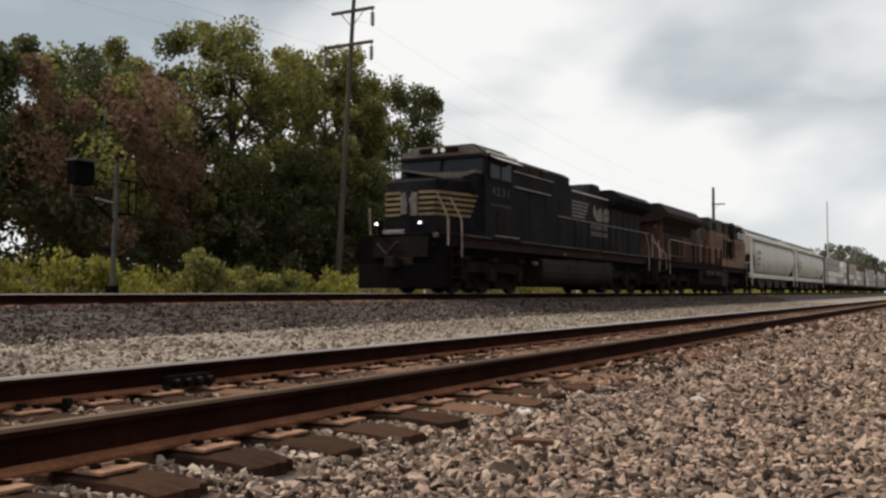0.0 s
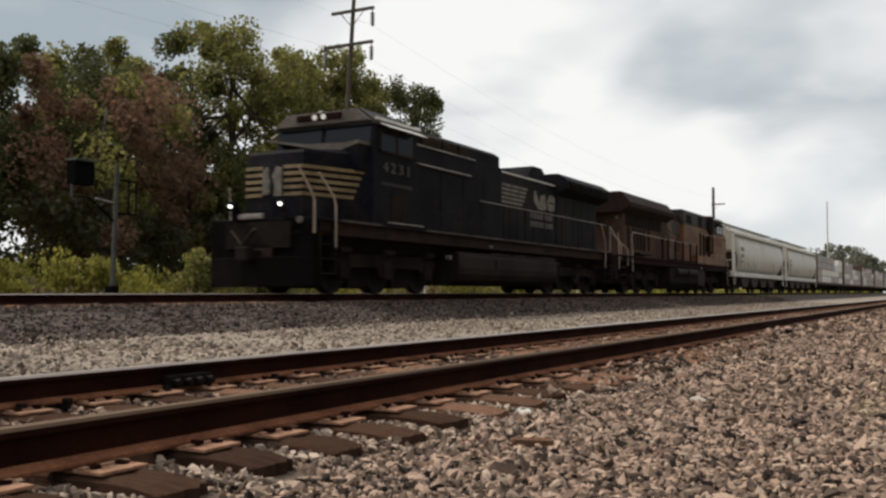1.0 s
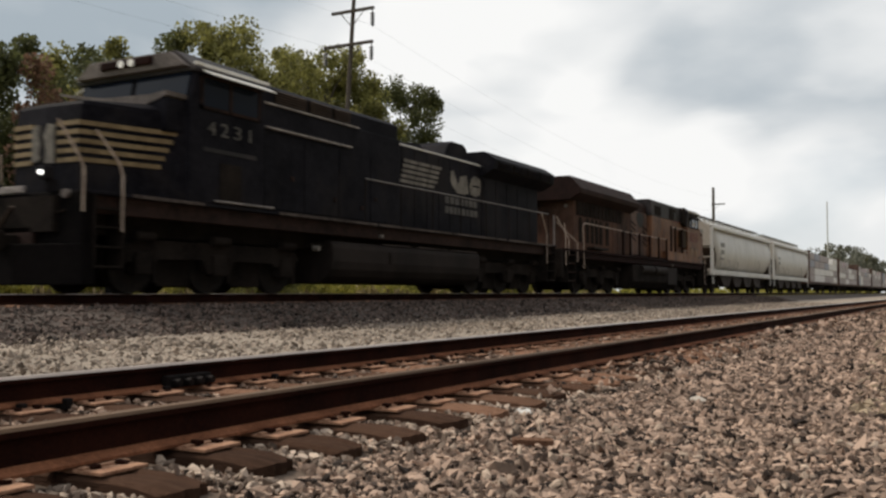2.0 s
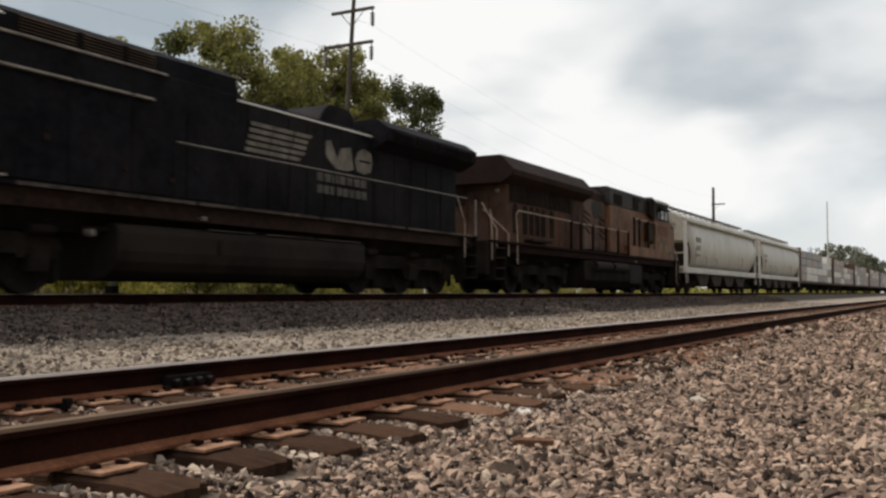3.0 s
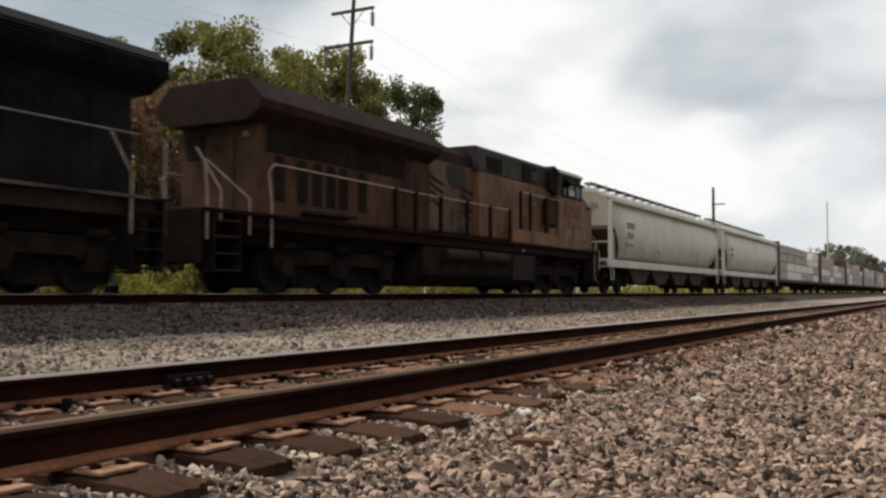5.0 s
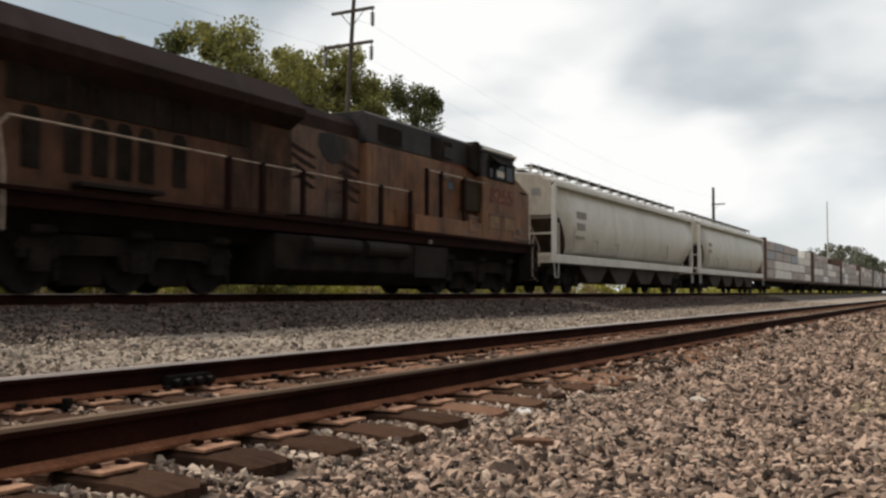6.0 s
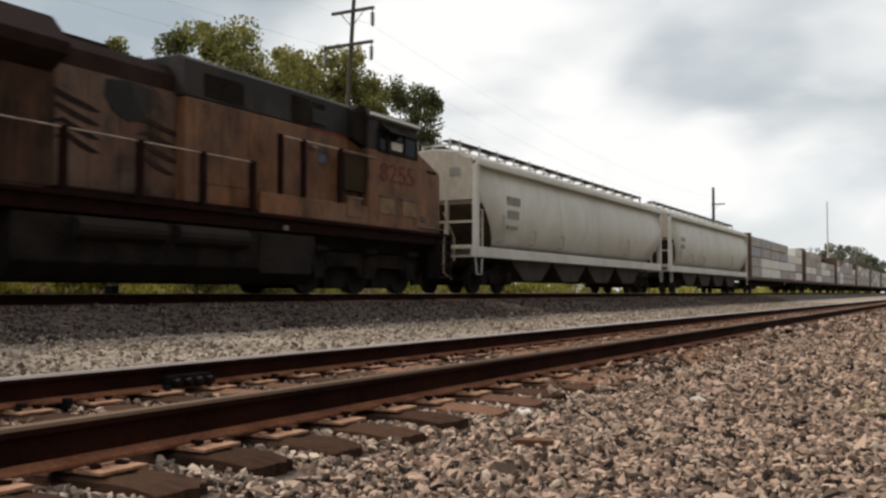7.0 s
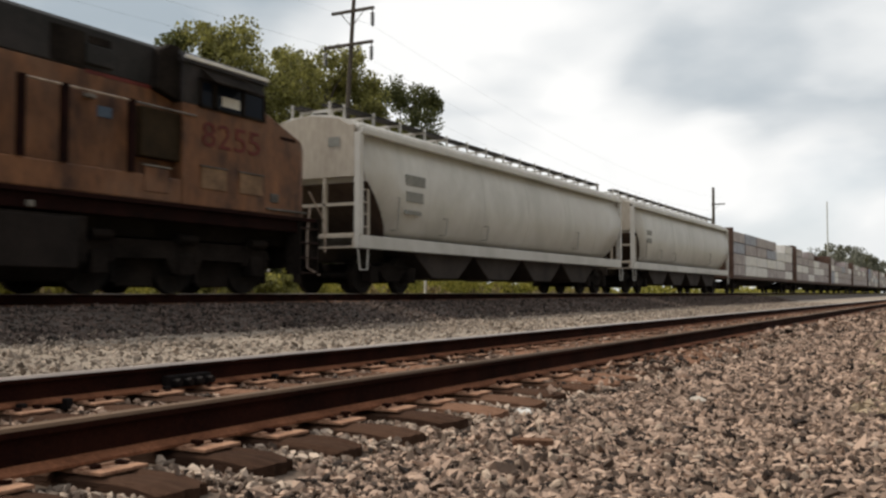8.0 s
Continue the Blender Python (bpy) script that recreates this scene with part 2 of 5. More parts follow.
def outer_ground():
    bm = bmesh.new()
    for x0, x1, y0, y1 in ((-2500, 2500, 60, 2500), (-2500, 2500, -2500, -9), (-2500, -12, -9, 60)):
        bm.faces.new([bm.verts.new(p) for p in ((x0, y0, ground_z(0, y0)), (x1, y0, ground_z(0, y0)), (x1, y1, ground_z(0, y0)), (x0, y1, ground_z(0, y0)))])
    tagged(part("ground_far", bm, M_GRASS), "grassy land that runs to the horizon", "ground", kind="structure")


outer_ground()

# ---- rails ----
RAIL = [(-0.068, 0), (0.068, 0), (0.068, 0.012), (0.012, 0.032), (0.010, 0.12), (0.034, 0.132), (0.036, 0.155), (0.028, 0.168), (-0.028, 0.168), (-0.036, 0.155), (-0.034, 0.132), (-0.010, 0.12), (-0.012, 0.032), (-0.068, 0.012)]
LIGHT_RAIL = [(p * 0.92, q * 0.875) for p, q in RAIL]    # the siding has a lighter section
NEAR_YAW = -0.0103


def near_y(x, off=0.0):
    return 2.572 + off + NEAR_YAW * x


def rail(y0, slope, z, owner, head, foot, section=RAIL):
    bm = bmesh.new()
    rows = []
    for x in (-12, 0, 8, 20, 60, 200, 700):
        y = y0 + slope * min(x, 240)
        rows.append([bm.verts.new((x, y + p, z + q)) for p, q in section])
    n = len(section)
    for r, s in zip(rows, rows[1:]):
        for i in range(n):
            f = bm.faces.new((r[i], s[i], s[(i + 1) % n], r[(i + 1) % n]))
            # 1 head, 2 foot in its lit colour, 0 web in its shaded colour
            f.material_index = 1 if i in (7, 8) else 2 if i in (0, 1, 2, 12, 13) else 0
    bmesh.ops.recalc_face_normals(bm, faces=bm.faces[:])
    ob = part("rail", bm, M_RAIL)
    ob.data.materials.append(head)
    ob.data.materials.append(foot)
    ob.parent = owner
    return ob


def track(name, label):
    return tagged(new(name), label, "railway track", kind="structure")


NEAR_TRACK = track("track_near", "rusty siding on weathered wooden ties in brown stone")
FAR_TRACK = track("track_far", "main track on a dark ballast bank under the train")
for off in (0.0, 1.51):
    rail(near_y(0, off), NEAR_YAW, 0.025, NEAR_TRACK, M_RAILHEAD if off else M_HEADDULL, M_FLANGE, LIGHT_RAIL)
for off in (-0.755, 0.755):
    rail(Y_FAR + off, 0, RAIL_FAR - 0.168, FAR_TRACK, M_RAILHEAD, M_RAIL)


def ties():
    """Wooden ties with rusty plates and spikes."""
    rnd = random.Random(4)
    shapes = []
    for k in range(7):
        # split, weathered timber: strips of uneven height along the tie, ragged and rounded at both ends
        bm = bmesh.new()
        cols, rows = 9, 27
        grid = []
        ends = [1.30 + rnd.uniform(-0.05, 0.02) for _ in range(2)]
        skew = [rnd.uniform(-0.03, 0.03) for _ in range(2)]
        for i in range(cols):
            a = -1 + 2 * i / (cols - 1)
            line = []
            split = 0.010 * noise.noise((a * 4.0, k * 5.3, 0.7))
            for j in range(rows):
                b = -1 + 2 * j / (rows - 1)
                e = 0 if b < 0 else 1
                ragged = ends[e] - 0.05 * abs(a) ** 4 + skew[e] * a + 0.03 * noise.noise((a * 3, k * 3.1 + e, 0.2))
                x = a * (0.118 - 0.008 * abs(b) ** 8) + 0.014 * noise.noise((b * 3, k * 7.1, a))
                z = split + 0.007 * noise.noise((a * 5, b * 5, k * 3.3)) - 0.012 * abs(a) ** 6 - 0.022 * abs(b) ** 14
                line.append(bm.verts.new((x, b * ragged, z)))
            grid.append(line)
        for p, q in zip(grid, grid[1:]):
            for j in range(rows - 1):
                bm.faces.new((p[j], q[j], q[j + 1], p[j + 1]))
        rim = [grid[i][0] for i in range(cols)] + [grid[-1][j] for j in range(1, rows)] + [grid[i][-1] for i in range(cols - 2, -1, -1)] + [grid[0][j] for j in range(rows - 2, 0, -1)]
        low = [bm.verts.new((v.co.x * 1.02, v.co.y * 1.004, -0.17)) for v in rim]
        for i in range(len(rim)):
            bm.faces.new((rim[i], low[i], low[(i + 1) % len(rim)], rim[(i + 1) % len(rim)]))
        bmesh.ops.recalc_face_normals(bm, faces=bm.faces[:])
        shapes.append(mesh_of("tie", bm, M_TIE))
    bm = B(-0.10, 0.10, -0.19, 0.19, 0.0, 0.013, 0.004)
    box(bm, -0.10, 0.10, 0.08, 0.105, 0.013, 0.021, 0.003)
    box(bm, -0.10, 0.10, -0.105, -0.08, 0.013, 0.021, 0.003)
    plate = mesh_of("tie_plate", bm, M_PLATE)
    bm = B(-0.009, 0.009, -0.009, 0.009, 0.0, 0.045)
    box(bm, -0.016, 0.016, -0.02, 0.02, 0.036, 0.052, 0.004)
    spike = mesh_of("spike", bm, M_RAIL)
    for i in range(-30, 150):
        x = 2.21 + 0.436 * i
        t = new("tie", shapes[rnd.randrange(7)])
        t.parent = NEAR_TRACK
        t.matrix_basis = pose(x + rnd.uniform(-0.02, 0.02), near_y(x, 0.755) + 0.03 + rnd.uniform(-0.035, 0.035), 0.006 + rnd.uniform(-0.008, 0.004), 0, 0, rnd.uniform(-1.2, 1.2) + 0.5)
        if i > 60:
            continue
        for k, off in enumerate((-0.755, 0.755)):
            p = new("tie_plate", plate)
            p.parent = t
            p.matrix_basis = pose(0, off + (near_y(x, 0.755) - t.location.y), 0.004, 0, 0, rnd.uniform(-1, 1))
            if i > 22 or i < -5:
                continue
            for dx, dy in ((-0.05, -0.145), (0.05, -0.155), (0.045, 0.09), (-0.05, 0.145)):
                sp = new("spike", spike)
                sp.parent = t
                sp.matrix_basis = pose(dx, p.location.y + dy * 0.72, -0.024 + rnd.uniform(0, 0.018), rnd.uniform(-8, 8), rnd.uniform(-8, 8), rnd.uniform(-20, 20))
    for i in range(150):
        t = new("tie", shapes[rnd.randrange(7)])
        t.parent = FAR_TRACK
        t.matrix_basis = pose(-4 + 0.5 * i, Y_FAR, RAIL_FAR - 0.175)
    # joint bar with bolts on the second rail, and black anchors clipped under it beside some ties
    jx = 4.22
    jy = near_y(jx, 1.51)
    bar = part("joint_bar", B(jx - 0.18, jx + 0.18, jy - 0.07, jy - 0.012, 0.03, 0.105, 0.012), M_ANCHOR, NEAR_TRACK, "black joint bar with bolts")
    for k in range(4):
        x = jx - 0.135 + 0.09 * k
        part("bolt", rod(bmesh.new(), (x, jy - 0.125, 0.066), (x, jy - 0.05, 0.066), 0.022, 6), M_ANCHOR, bar)
    bm = B(-0.016, 0.016, -0.10, 0.10, -0.045, -0.005, 0.008)
    box(bm, -0.018, 0.022, -0.10, -0.058, -0.02, 0.014, 0.008)
    anchor = mesh_of("rail_anchor", bm, M_ANCHOR)
    for x, off in ((3.06, 1.51), (3.34, 1.51), (4.02, 1.51), (4.98, 1.51), (5.24, 1.51), (6.30, 1.51), (7.12, 1.51), (8.05, 1.51)):
        ob = new("rail_anchor", anchor)
        ob.parent = NEAR_TRACK
        ob.matrix_basis = pose(x, near_y(x, off), 0.035, 0, 0, rnd.uniform(-12, 12))


ties()

# ---- loose stones ----


def stone_shapes(n, small):
    """n rough angular stones as (vertices, faces)."""
    rs = np.random.RandomState(7)
    bm = bmesh.new()
    if small:
        v = np.array([(1, 0, 0), (-1, 0, 0), (0, 1, 0), (0, -1, 0), (0, 0, 1), (0, 0, -1)], float)
        f = np.array([(0, 2, 4), (2, 1, 4), (1, 3, 4), (3, 0, 4), (2, 0, 5), (1, 2, 5), (3, 1, 5), (0, 3, 5)])
    else:
        bmesh.ops.create_icosphere(bm, subdivisions=1, radius=1.0)
        v = np.array([p.co[:] for p in bm.verts])
        f = np.array([[p.index for p in q.verts] for q in bm.faces])
    bm.free()
    return [(v * rs.uniform(0.5, 1.4, (len(v), 1)) * rs.uniform((0.9, 0.6, 0.35), (1.5, 1.0, 0.75)), f) for _ in range(n)]


def turns(rs, n):
    q = rs.normal(size=(n, 4))
    q /= np.linalg.norm(q, axis=1)[:, None]
    w, x, y, z = q.T
    return np.stack([np.stack([1 - 2 * (y * y + z * z), 2 * (x * y - w * z), 2 * (x * z + w * y)], 1),
                     np.stack([2 * (x * y + w * z), 1 - 2 * (x * x + z * z), 2 * (y * z - w * x)], 1),
                     np.stack([2 * (x * z - w * y), 2 * (y * z + w * x), 1 - 2 * (x * x + y * y)], 1)], 1)


def lying(rs, n, lean):
    """Turns about the upright, with a small lean."""
    a, b, t = rs.uniform(0, 2 * np.pi, n), rs.uniform(0, 2 * np.pi, n), rs.normal(0, lean, n)
    k = np.stack([np.cos(b), np.sin(b), 0 * b], 1)
    K = np.zeros((n, 3, 3))
    K[:, 0, 2], K[:, 1, 2], K[:, 2, 0], K[:, 2, 1] = k[:, 1], -k[:, 0], -k[:, 1], k[:, 0]
    tilt = np.eye(3) + np.sin(t)[:, None, None] * K + (1 - np.cos(t))[:, None, None] * (K @ K)
    yaw = np.zeros((n, 3, 3))
    yaw[:, 0, 0], yaw[:, 0, 1], yaw[:, 1, 0], yaw[:, 1, 1], yaw[:, 2, 2] = np.cos(a), -np.sin(a), np.sin(a), np.cos(a), 1
    return tilt @ yaw


def mesh_from(name, verts, tris, mat, smooth=False, loops=3):
    me = bpy.data.meshes.new(name)
    me.vertices.add(len(verts))
    me.vertices.foreach_set("co", np.asarray(verts, np.float32).ravel())
    me.loops.add(len(tris) * loops)
    me.loops.foreach_set("vertex_index", np.asarray(tris, np.int32).ravel())
    me.polygons.add(len(tris))
    me.polygons.foreach_set("loop_start", np.arange(len(tris), dtype=np.int32) * loops)
    me.polygons.foreach_set("use_smooth", np.full(len(tris), smooth))
    me.update(calc_edges=True)
    me.materials.append(mat)
    return me


def on_tie(x, y):
    """Where the tie tops and rails stay clear of stones."""
    rail_y = 2.572 + NEAR_YAW * x
    d = (x - 2.21) / 0.436
    tie = (np.abs(d - np.round(d)) * 0.436 < 0.120) & (y > rail_y - 0.57) & (y < rail_y + 2.05)
    rails = (np.abs(y - rail_y) < 0.09) | (np.abs(y - rail_y - 1.51) < 0.09)
    # farther along the siding more stones lie on the ties
    fallen = np.modf(np.abs(np.sin(x * 91.7 + y * 47.3)) * 143.7)[0] < 0.004 + np.clip((x - 5.0) * 0.028, 0, 0.26)
    return (tie & ~fallen) | rails


def tie_top(x, y):
    """How far a stone lying on a tie is lifted over the bed."""
    rail_y = 2.572 + NEAR_YAW * x
    d = (x - 2.21) / 0.436
    return 0.058 * ((np.abs(d - np.round(d)) * 0.436 < 0.118) & (np.abs(y - rail_y - 0.755) < 1.31) & (x > 1.0) & (x < 67))


def off_ties(x, y):
    """Leaves stones between the ties alone."""
    d = (x - 2.21) / 0.436
    return np.abs(d - np.round(d)) * 0.436 < 0.138


def scatter(name, n, xr, yr, size, mat, small, seed, label, sink=0.25, skip=None, bias=1.0):
    rs = np.random.RandomState(seed)
    x = xr[0] + (xr[1] - xr[0]) * rs.uniform(size=n) ** bias
    lo, hi = (yr(x) if callable(yr) else (np.full(n, yr[0]), np.full(n, yr[1])))
    y = lo + (hi - lo) * rs.uniform(size=n)
    if skip is not None:
        keep = ~skip(x, y)
        x, y = x[keep], y[keep]
    n = len(x)
    r = rs.uniform(size[0], size[1], n) * rs.choice([0.5, 0.75, 1.0, 1.0, 1.2, 1.5], n)
    z = ground_z(x, y) + tie_top(x, y) + r * (0.45 - sink) + rs.uniform(-0.012, 0.010, n)
    shapes = stone_shapes(24, small)
    pick = rs.randint(0, 24, n)
    rot = lying(rs, n, 0.95)
    V = np.stack([s[0] for s in shapes])[pick]
    V = np.einsum("nij,nkj->nki", rot, V) * r[:, None, None] + np.stack([x, y, z], 1)[:, None, :]
    f = shapes[0][1]
    F = (f[None] + (np.arange(n) * V.shape[1])[:, None, None]).reshape(-1, 3)
    me = mesh_from(name, V.reshape(-1, 3), F, mat)
    return tagged(new(name, me), label, "stones", kind="stuff")


scatter("near_gravel", 38000, (1.3, 6.2), lambda x: (-0.3 + 0 * x, near_y(0) - 0.02 + NEAR_YAW * x), (0.009, 0.0195), M_STONE, False, 1, "brown and grey crushed stone beside the siding", skip=on_tie, bias=1.1)
scatter("middle_gravel", 40000, (6.0, 15.0), lambda x: (-0.3 + 0.02 * x, near_y(0) - 0.02 + NEAR_YAW * x), (0.016, 0.034), M_STONE, True, 8, "brown and grey crushed stone beside the siding", skip=on_tie, bias=1.3)
scatter("yard_gravel", 26000, (-3.5, 5.5), (-2.6, 1.97), (0.012, 0.027), M_STONE, True, 16, "crushed stone spread beside the siding", skip=on_tie)
scatter("outer_gravel", 16000, (-9.0, 30.0), (-6.0, 2.0), (0.018, 0.036), M_STONE, True, 10, "scattered crushed stone round the siding", skip=on_tie)
scatter("siding_gravel", 9000, (-11.0, 2.0), (1.2, 4.7), (0.016, 0.032), M_STONE, True, 11, "crushed stone in the siding", skip=on_tie)
scatter("lane_gravel_side", 7000, (-11.0, 3.0), (4.6, 11.5), (0.022, 0.042), M_PALESTONE, True, 12, "pale stones on the lane between the tracks")
scatter("far_gravel", 26000, (14.0, 60.0), lambda x: (-0.5 + 0.02 * x, near_y(0) - 0.02 + NEAR_YAW * x), (0.028, 0.058), M_STONE, True, 2, "brown and grey crushed stone beside the siding", skip=on_tie, bias=1.7)
scatter("track_gravel", 28000, (0.5, 40.0), lambda x: (near_y(0) + NEAR_YAW * x, near_y(0) + 2.2 + NEAR_YAW * x), (0.013, 0.026), M_STONE, True, 3, "crushed stone between the rails of the siding", skip=on_tie, bias=1.5)
scatter("dusty_gravel", 15000, (5.5, 26.0), lambda x: (-0.9 + 0.02 * x, 0.22 + 0.048 * x), (0.014, 0.030), M_TANSTONE, True, 15, "dusty tan stones beside the siding", sink=0.1, bias=1.3)
scatter("crib_gravel", 13000, (1.3, 14.0), lambda x: (near_y(0) - 0.66 + NEAR_YAW * x, near_y(0) - 0.07 + NEAR_YAW * x), (0.009, 0.017), M_CRIBSTONE, False, 13, "crushed stone heaped between the tie ends", sink=-0.6, skip=off_ties, bias=1.5)
scatter("gauge_gravel", 16000, (1.3, 14.0), lambda x: (near_y(0) + 0.08 + NEAR_YAW * x, near_y(0) + 1.43 + NEAR_YAW * x), (0.010, 0.017), M_STONE, False, 14, "crushed stone heaped between the ties", sink=-0.8, skip=off_ties, bias=1.5)
scatter("lane_gravel", 32000, (2.0, 60.0), (4.6, 9.9), (0.018, 0.036), M_PALESTONE, True, 4, "pale stones on the lane between the tracks", bias=1.4)
scatter("bank_ballast", 42000, (5.0, 70.0), (9.4, 12.6), (0.020, 0.042), M_DARKSTONE, True, 5, "dark ballast stones on the bank of the main track", sink=0.15, bias=1.3)
scatter("bank_ballast_rear", 7000, (5.0, 60.0), (14.6, 17.2), (0.03, 0.055), M_DARKSTONE, True, 6, "dark ballast stones behind the main track", sink=0.15)


def loose_stones():
    rnd = random.Random(9)
    shapes = []
    for v, f in stone_shapes(10, False):
        shapes.append(mesh_from("stone", v, f, M_LOOSESTONE))
    owner = bpy.data.objects["ground_gravel"]
    for i in range(290):
        x, y = rnd.uniform(2.0, 4.6), rnd.uniform(0.15, 2.0)
        if on_tie(np.array([x]), np.array([y]))[0]:
            continue
        s = rnd.uniform(0.016, 0.027)
        ob = new("stone", shapes[rnd.randrange(10)])
        ob.parent = owner
        ob.matrix_basis = pose(x, y, float(ground_z(x, y)) + s * 0.55, rnd.uniform(0, 360), rnd.uniform(0, 360), rnd.uniform(0, 360)) @ Matrix.Scale(s, 4)


loose_stones()

# ---- vegetation ----
M_BARK = material("rough_bark", (0.030, 0.024, 0.019), (0.085, 0.070, 0.056), 0.95, 0, 3, 30, 0.8, stretch=(4, 4, 0.6))
M_LEAF = material("green_oak_leaves", (0.018, 0.023, 0.007), (0.41, 0.39, 0.125), 0.6, 0, 0.55, 2.2, 0, island=True, mixed=0.34, transmit=0.5)
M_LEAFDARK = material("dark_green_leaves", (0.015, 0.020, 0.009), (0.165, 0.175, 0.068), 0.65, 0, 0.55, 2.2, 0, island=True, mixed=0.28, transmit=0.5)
M_LEAFRED = material("withered_brown_leaves", (0.046, 0.030, 0.020), (0.36, 0.215, 0.145), 0.75, 0, 0.6, 2.5, 0, island=True, mixed=0.25, transmit=0.5)
# the shade beneath the crowns is put into this leaf colour
M_SHADE = material("shade_darkened_undergrowth_leaves", (0.016, 0.018, 0.010), (0.16, 0.150, 0.080), 0.7, 0, 0.6, 2.5, 0, island=True, mixed=0.3, transmit=0.25)
M_LEAFYEL = material("yellow_green_brush_leaves", (0.085, 0.092, 0.018), (0.48, 0.43, 0.10), 0.7, 0, 0.5, 3, 0, island=True, mixed=0.5, transmit=0.4)
# distance haze is mixed into this grey green leaf colour
M_HAZELEAF = material("haze_paled_far_leaves", (0.10, 0.105, 0.085), (0.21, 0.21, 0.17), 0.8, 0, 0.3, 2, 0, island=True, mixed=0.4, transmit=0.2)


def leaf_mesh(name, centres, spread, per, size, mat, seed, upright=0.0, flat=1.0):
    """Clumps of folded leaves, per leaves round each centre."""
    rs = np.random.RandomState(seed)
    c = np.repeat(np.asarray(centres, float), per, axis=0)
    sp = np.repeat(np.asarray(spread, float), per)
    n = len(c)
    d = rs.normal(size=(n, 3))
    d /= np.linalg.norm(d, axis=1)[:, None]
    rad = rs.uniform(0, 1, n) ** 0.45
    p = c + d * (rad * sp)[:, None] * np.array([1, 1, flat])
    s = rs.uniform(size[0], size[1], n)
    base = np.array([(0, -0.5, 0), (0.34, 0.0, 0.10), (0, 0.55, 0), (-0.34, 0.0, 0.10)])
    rot = turns(rs, n)
    if upright:
        a = rs.uniform(0, 2 * np.pi, n)
        t = rs.normal(0, 0.3, n)
        co, si, ct, st = np.cos(a), np.sin(a), np.cos(t), np.sin(t)
        up = np.stack([np.stack([co, -si * st, si * ct], 1), np.stack([si, co * st, -co * ct], 1), np.stack([0 * co, ct, st], 1)], 1)
        use = rs.uniform(size=n) < upright
        rot[use] = up[use]
    V = np.einsum("nij,kj->nki", rot, base) * s[:, None, None] + p[:, None, :]
    F = np.arange(n * 4).reshape(n, 4)
    return mesh_from(name, V.reshape(-1, 3), F, mat, loops=4)


def trunk_mesh(h, r, limbs, rnd):
    bm = bmesh.new()
    pts = [Vector((0, 0, -0.2))]
    for k in range(1, 6):
        pts.append(Vector((rnd.uniform(-0.12, 0.12) * k * 0.5, rnd.uniform(-0.12, 0.12) * k * 0.5, h * k / 5)))
    for k in range(5):
        rod(bm, pts[k], pts[k + 1], r * (1 - 0.17 * k), 8, r * (1 - 0.17 * (k + 1)))
    for end in limbs:
        k = rnd.randrange(1, 5)
        a = pts[k].lerp(pts[k + 1] if k < 5 else pts[k], rnd.random())
        mid = a.lerp(Vector(end), 0.5) + Vector((0, 0, 0.3))
        rod(bm, a, mid, r * 0.38, 6, r * 0.22)
        rod(bm, mid, end, r * 0.22, 5, r * 0.07)
    return bm


def tree(x, y, height, width, bottom, mat, seed, label, clumps=46, per=230, mat2=None, share=0.0, leaf=(0.13, 0.27), clump=(0.6, 1.2), blunt=3.0):
    rnd = random.Random(seed)
    t = thing("tree", label, "tree", pose(x, y, float(ground_z(x, y))), "trees beyond the main track")
    cen, spr = [], []
    mid, half = (height + bottom) / 2, (height - bottom) / 2
    while len(cen) < clumps:
        a, b, c = rnd.uniform(-1, 1), rnd.uniform(-1, 1), rnd.uniform(-1, 1)
        q = (math.hypot(a, b) ** blunt + abs(c) ** blunt) ** (1 / blunt)
        if q > 1 or q < 0.35:
            continue
        lump = 0.97 + 0.16 * noise.noise((a * 1.6 + seed, b * 1.6, c * 1.6))
        k = rnd.uniform(*clump) * (0.62 if rnd.random() < 0.4 else 1.0)
        p = (a * width / 2 * lump, b * width / 2 * lump, mid + c * (half - k * 0.6) * lump)
        cen.append(p), spr.append(k)
    part("trunk", trunk_mesh(height * 0.8, 0.13 + height * 0.009, [cen[i] for i in range(0, len(cen), 4)], rnd), M_BARK, t)
    cut = int(len(cen) * share)
    for k, (m, a, b) in enumerate(((mat, cut, len(cen)), (mat2, 0, cut))):
        if b > a:
            ob = new("crown", leaf_mesh("crown", cen[a:b], spr[a:b], int(per * 1.4), leaf, m, seed + k))
            ob.parent = t
    return t


OAK = "leafy green oak standing in a row beyond the main track"
tree(14.5, 29, 9.3, 8.0, 2.6, M_LEAFDARK, 21, OAK, 54)
tree(20.6, 32, 9.7, 7.0, 1.6, M_LEAFDARK, 22, OAK, 54)
tree(26.4, 32.4, 11.1, 7.6, 2.4, M_LEAFDARK, 23, "tall oak with dark green top leaves", 62)
tree(24.9, 27.8, 9.5, 6.6, 0.8, M_LEAFRED, 24, "half withered tree with reddish brown leaves", 42, 170, M_LEAF, 0.36)
tree(29.6, 30.6, 10.3, 5.6, 1.0, M_LEAFRED, 25, "withered brown leaved tree among green oaks", 34, 160, M_LEAF, 0.4)
tree(30.6, 34.5, 12.3, 7.0, 1.5, M_LEAF, 26, OAK, 84, 210)
# dark leaves here stand in for the shadow among the trunks
tree(34.6, 34.5, 13.2, 7.6, 1.5, M_LEAFDARK, 34, OAK, 66)
tree(37.4, 32.5, 15.0, 9.8, 1.5, M_LEAF, 27, "tallest oak with light showing through its open crown", 104, 190)
tree(42.4, 31.5, 15.2, 8.4, 0.8, M_LEAF, 28, OAK, 70)
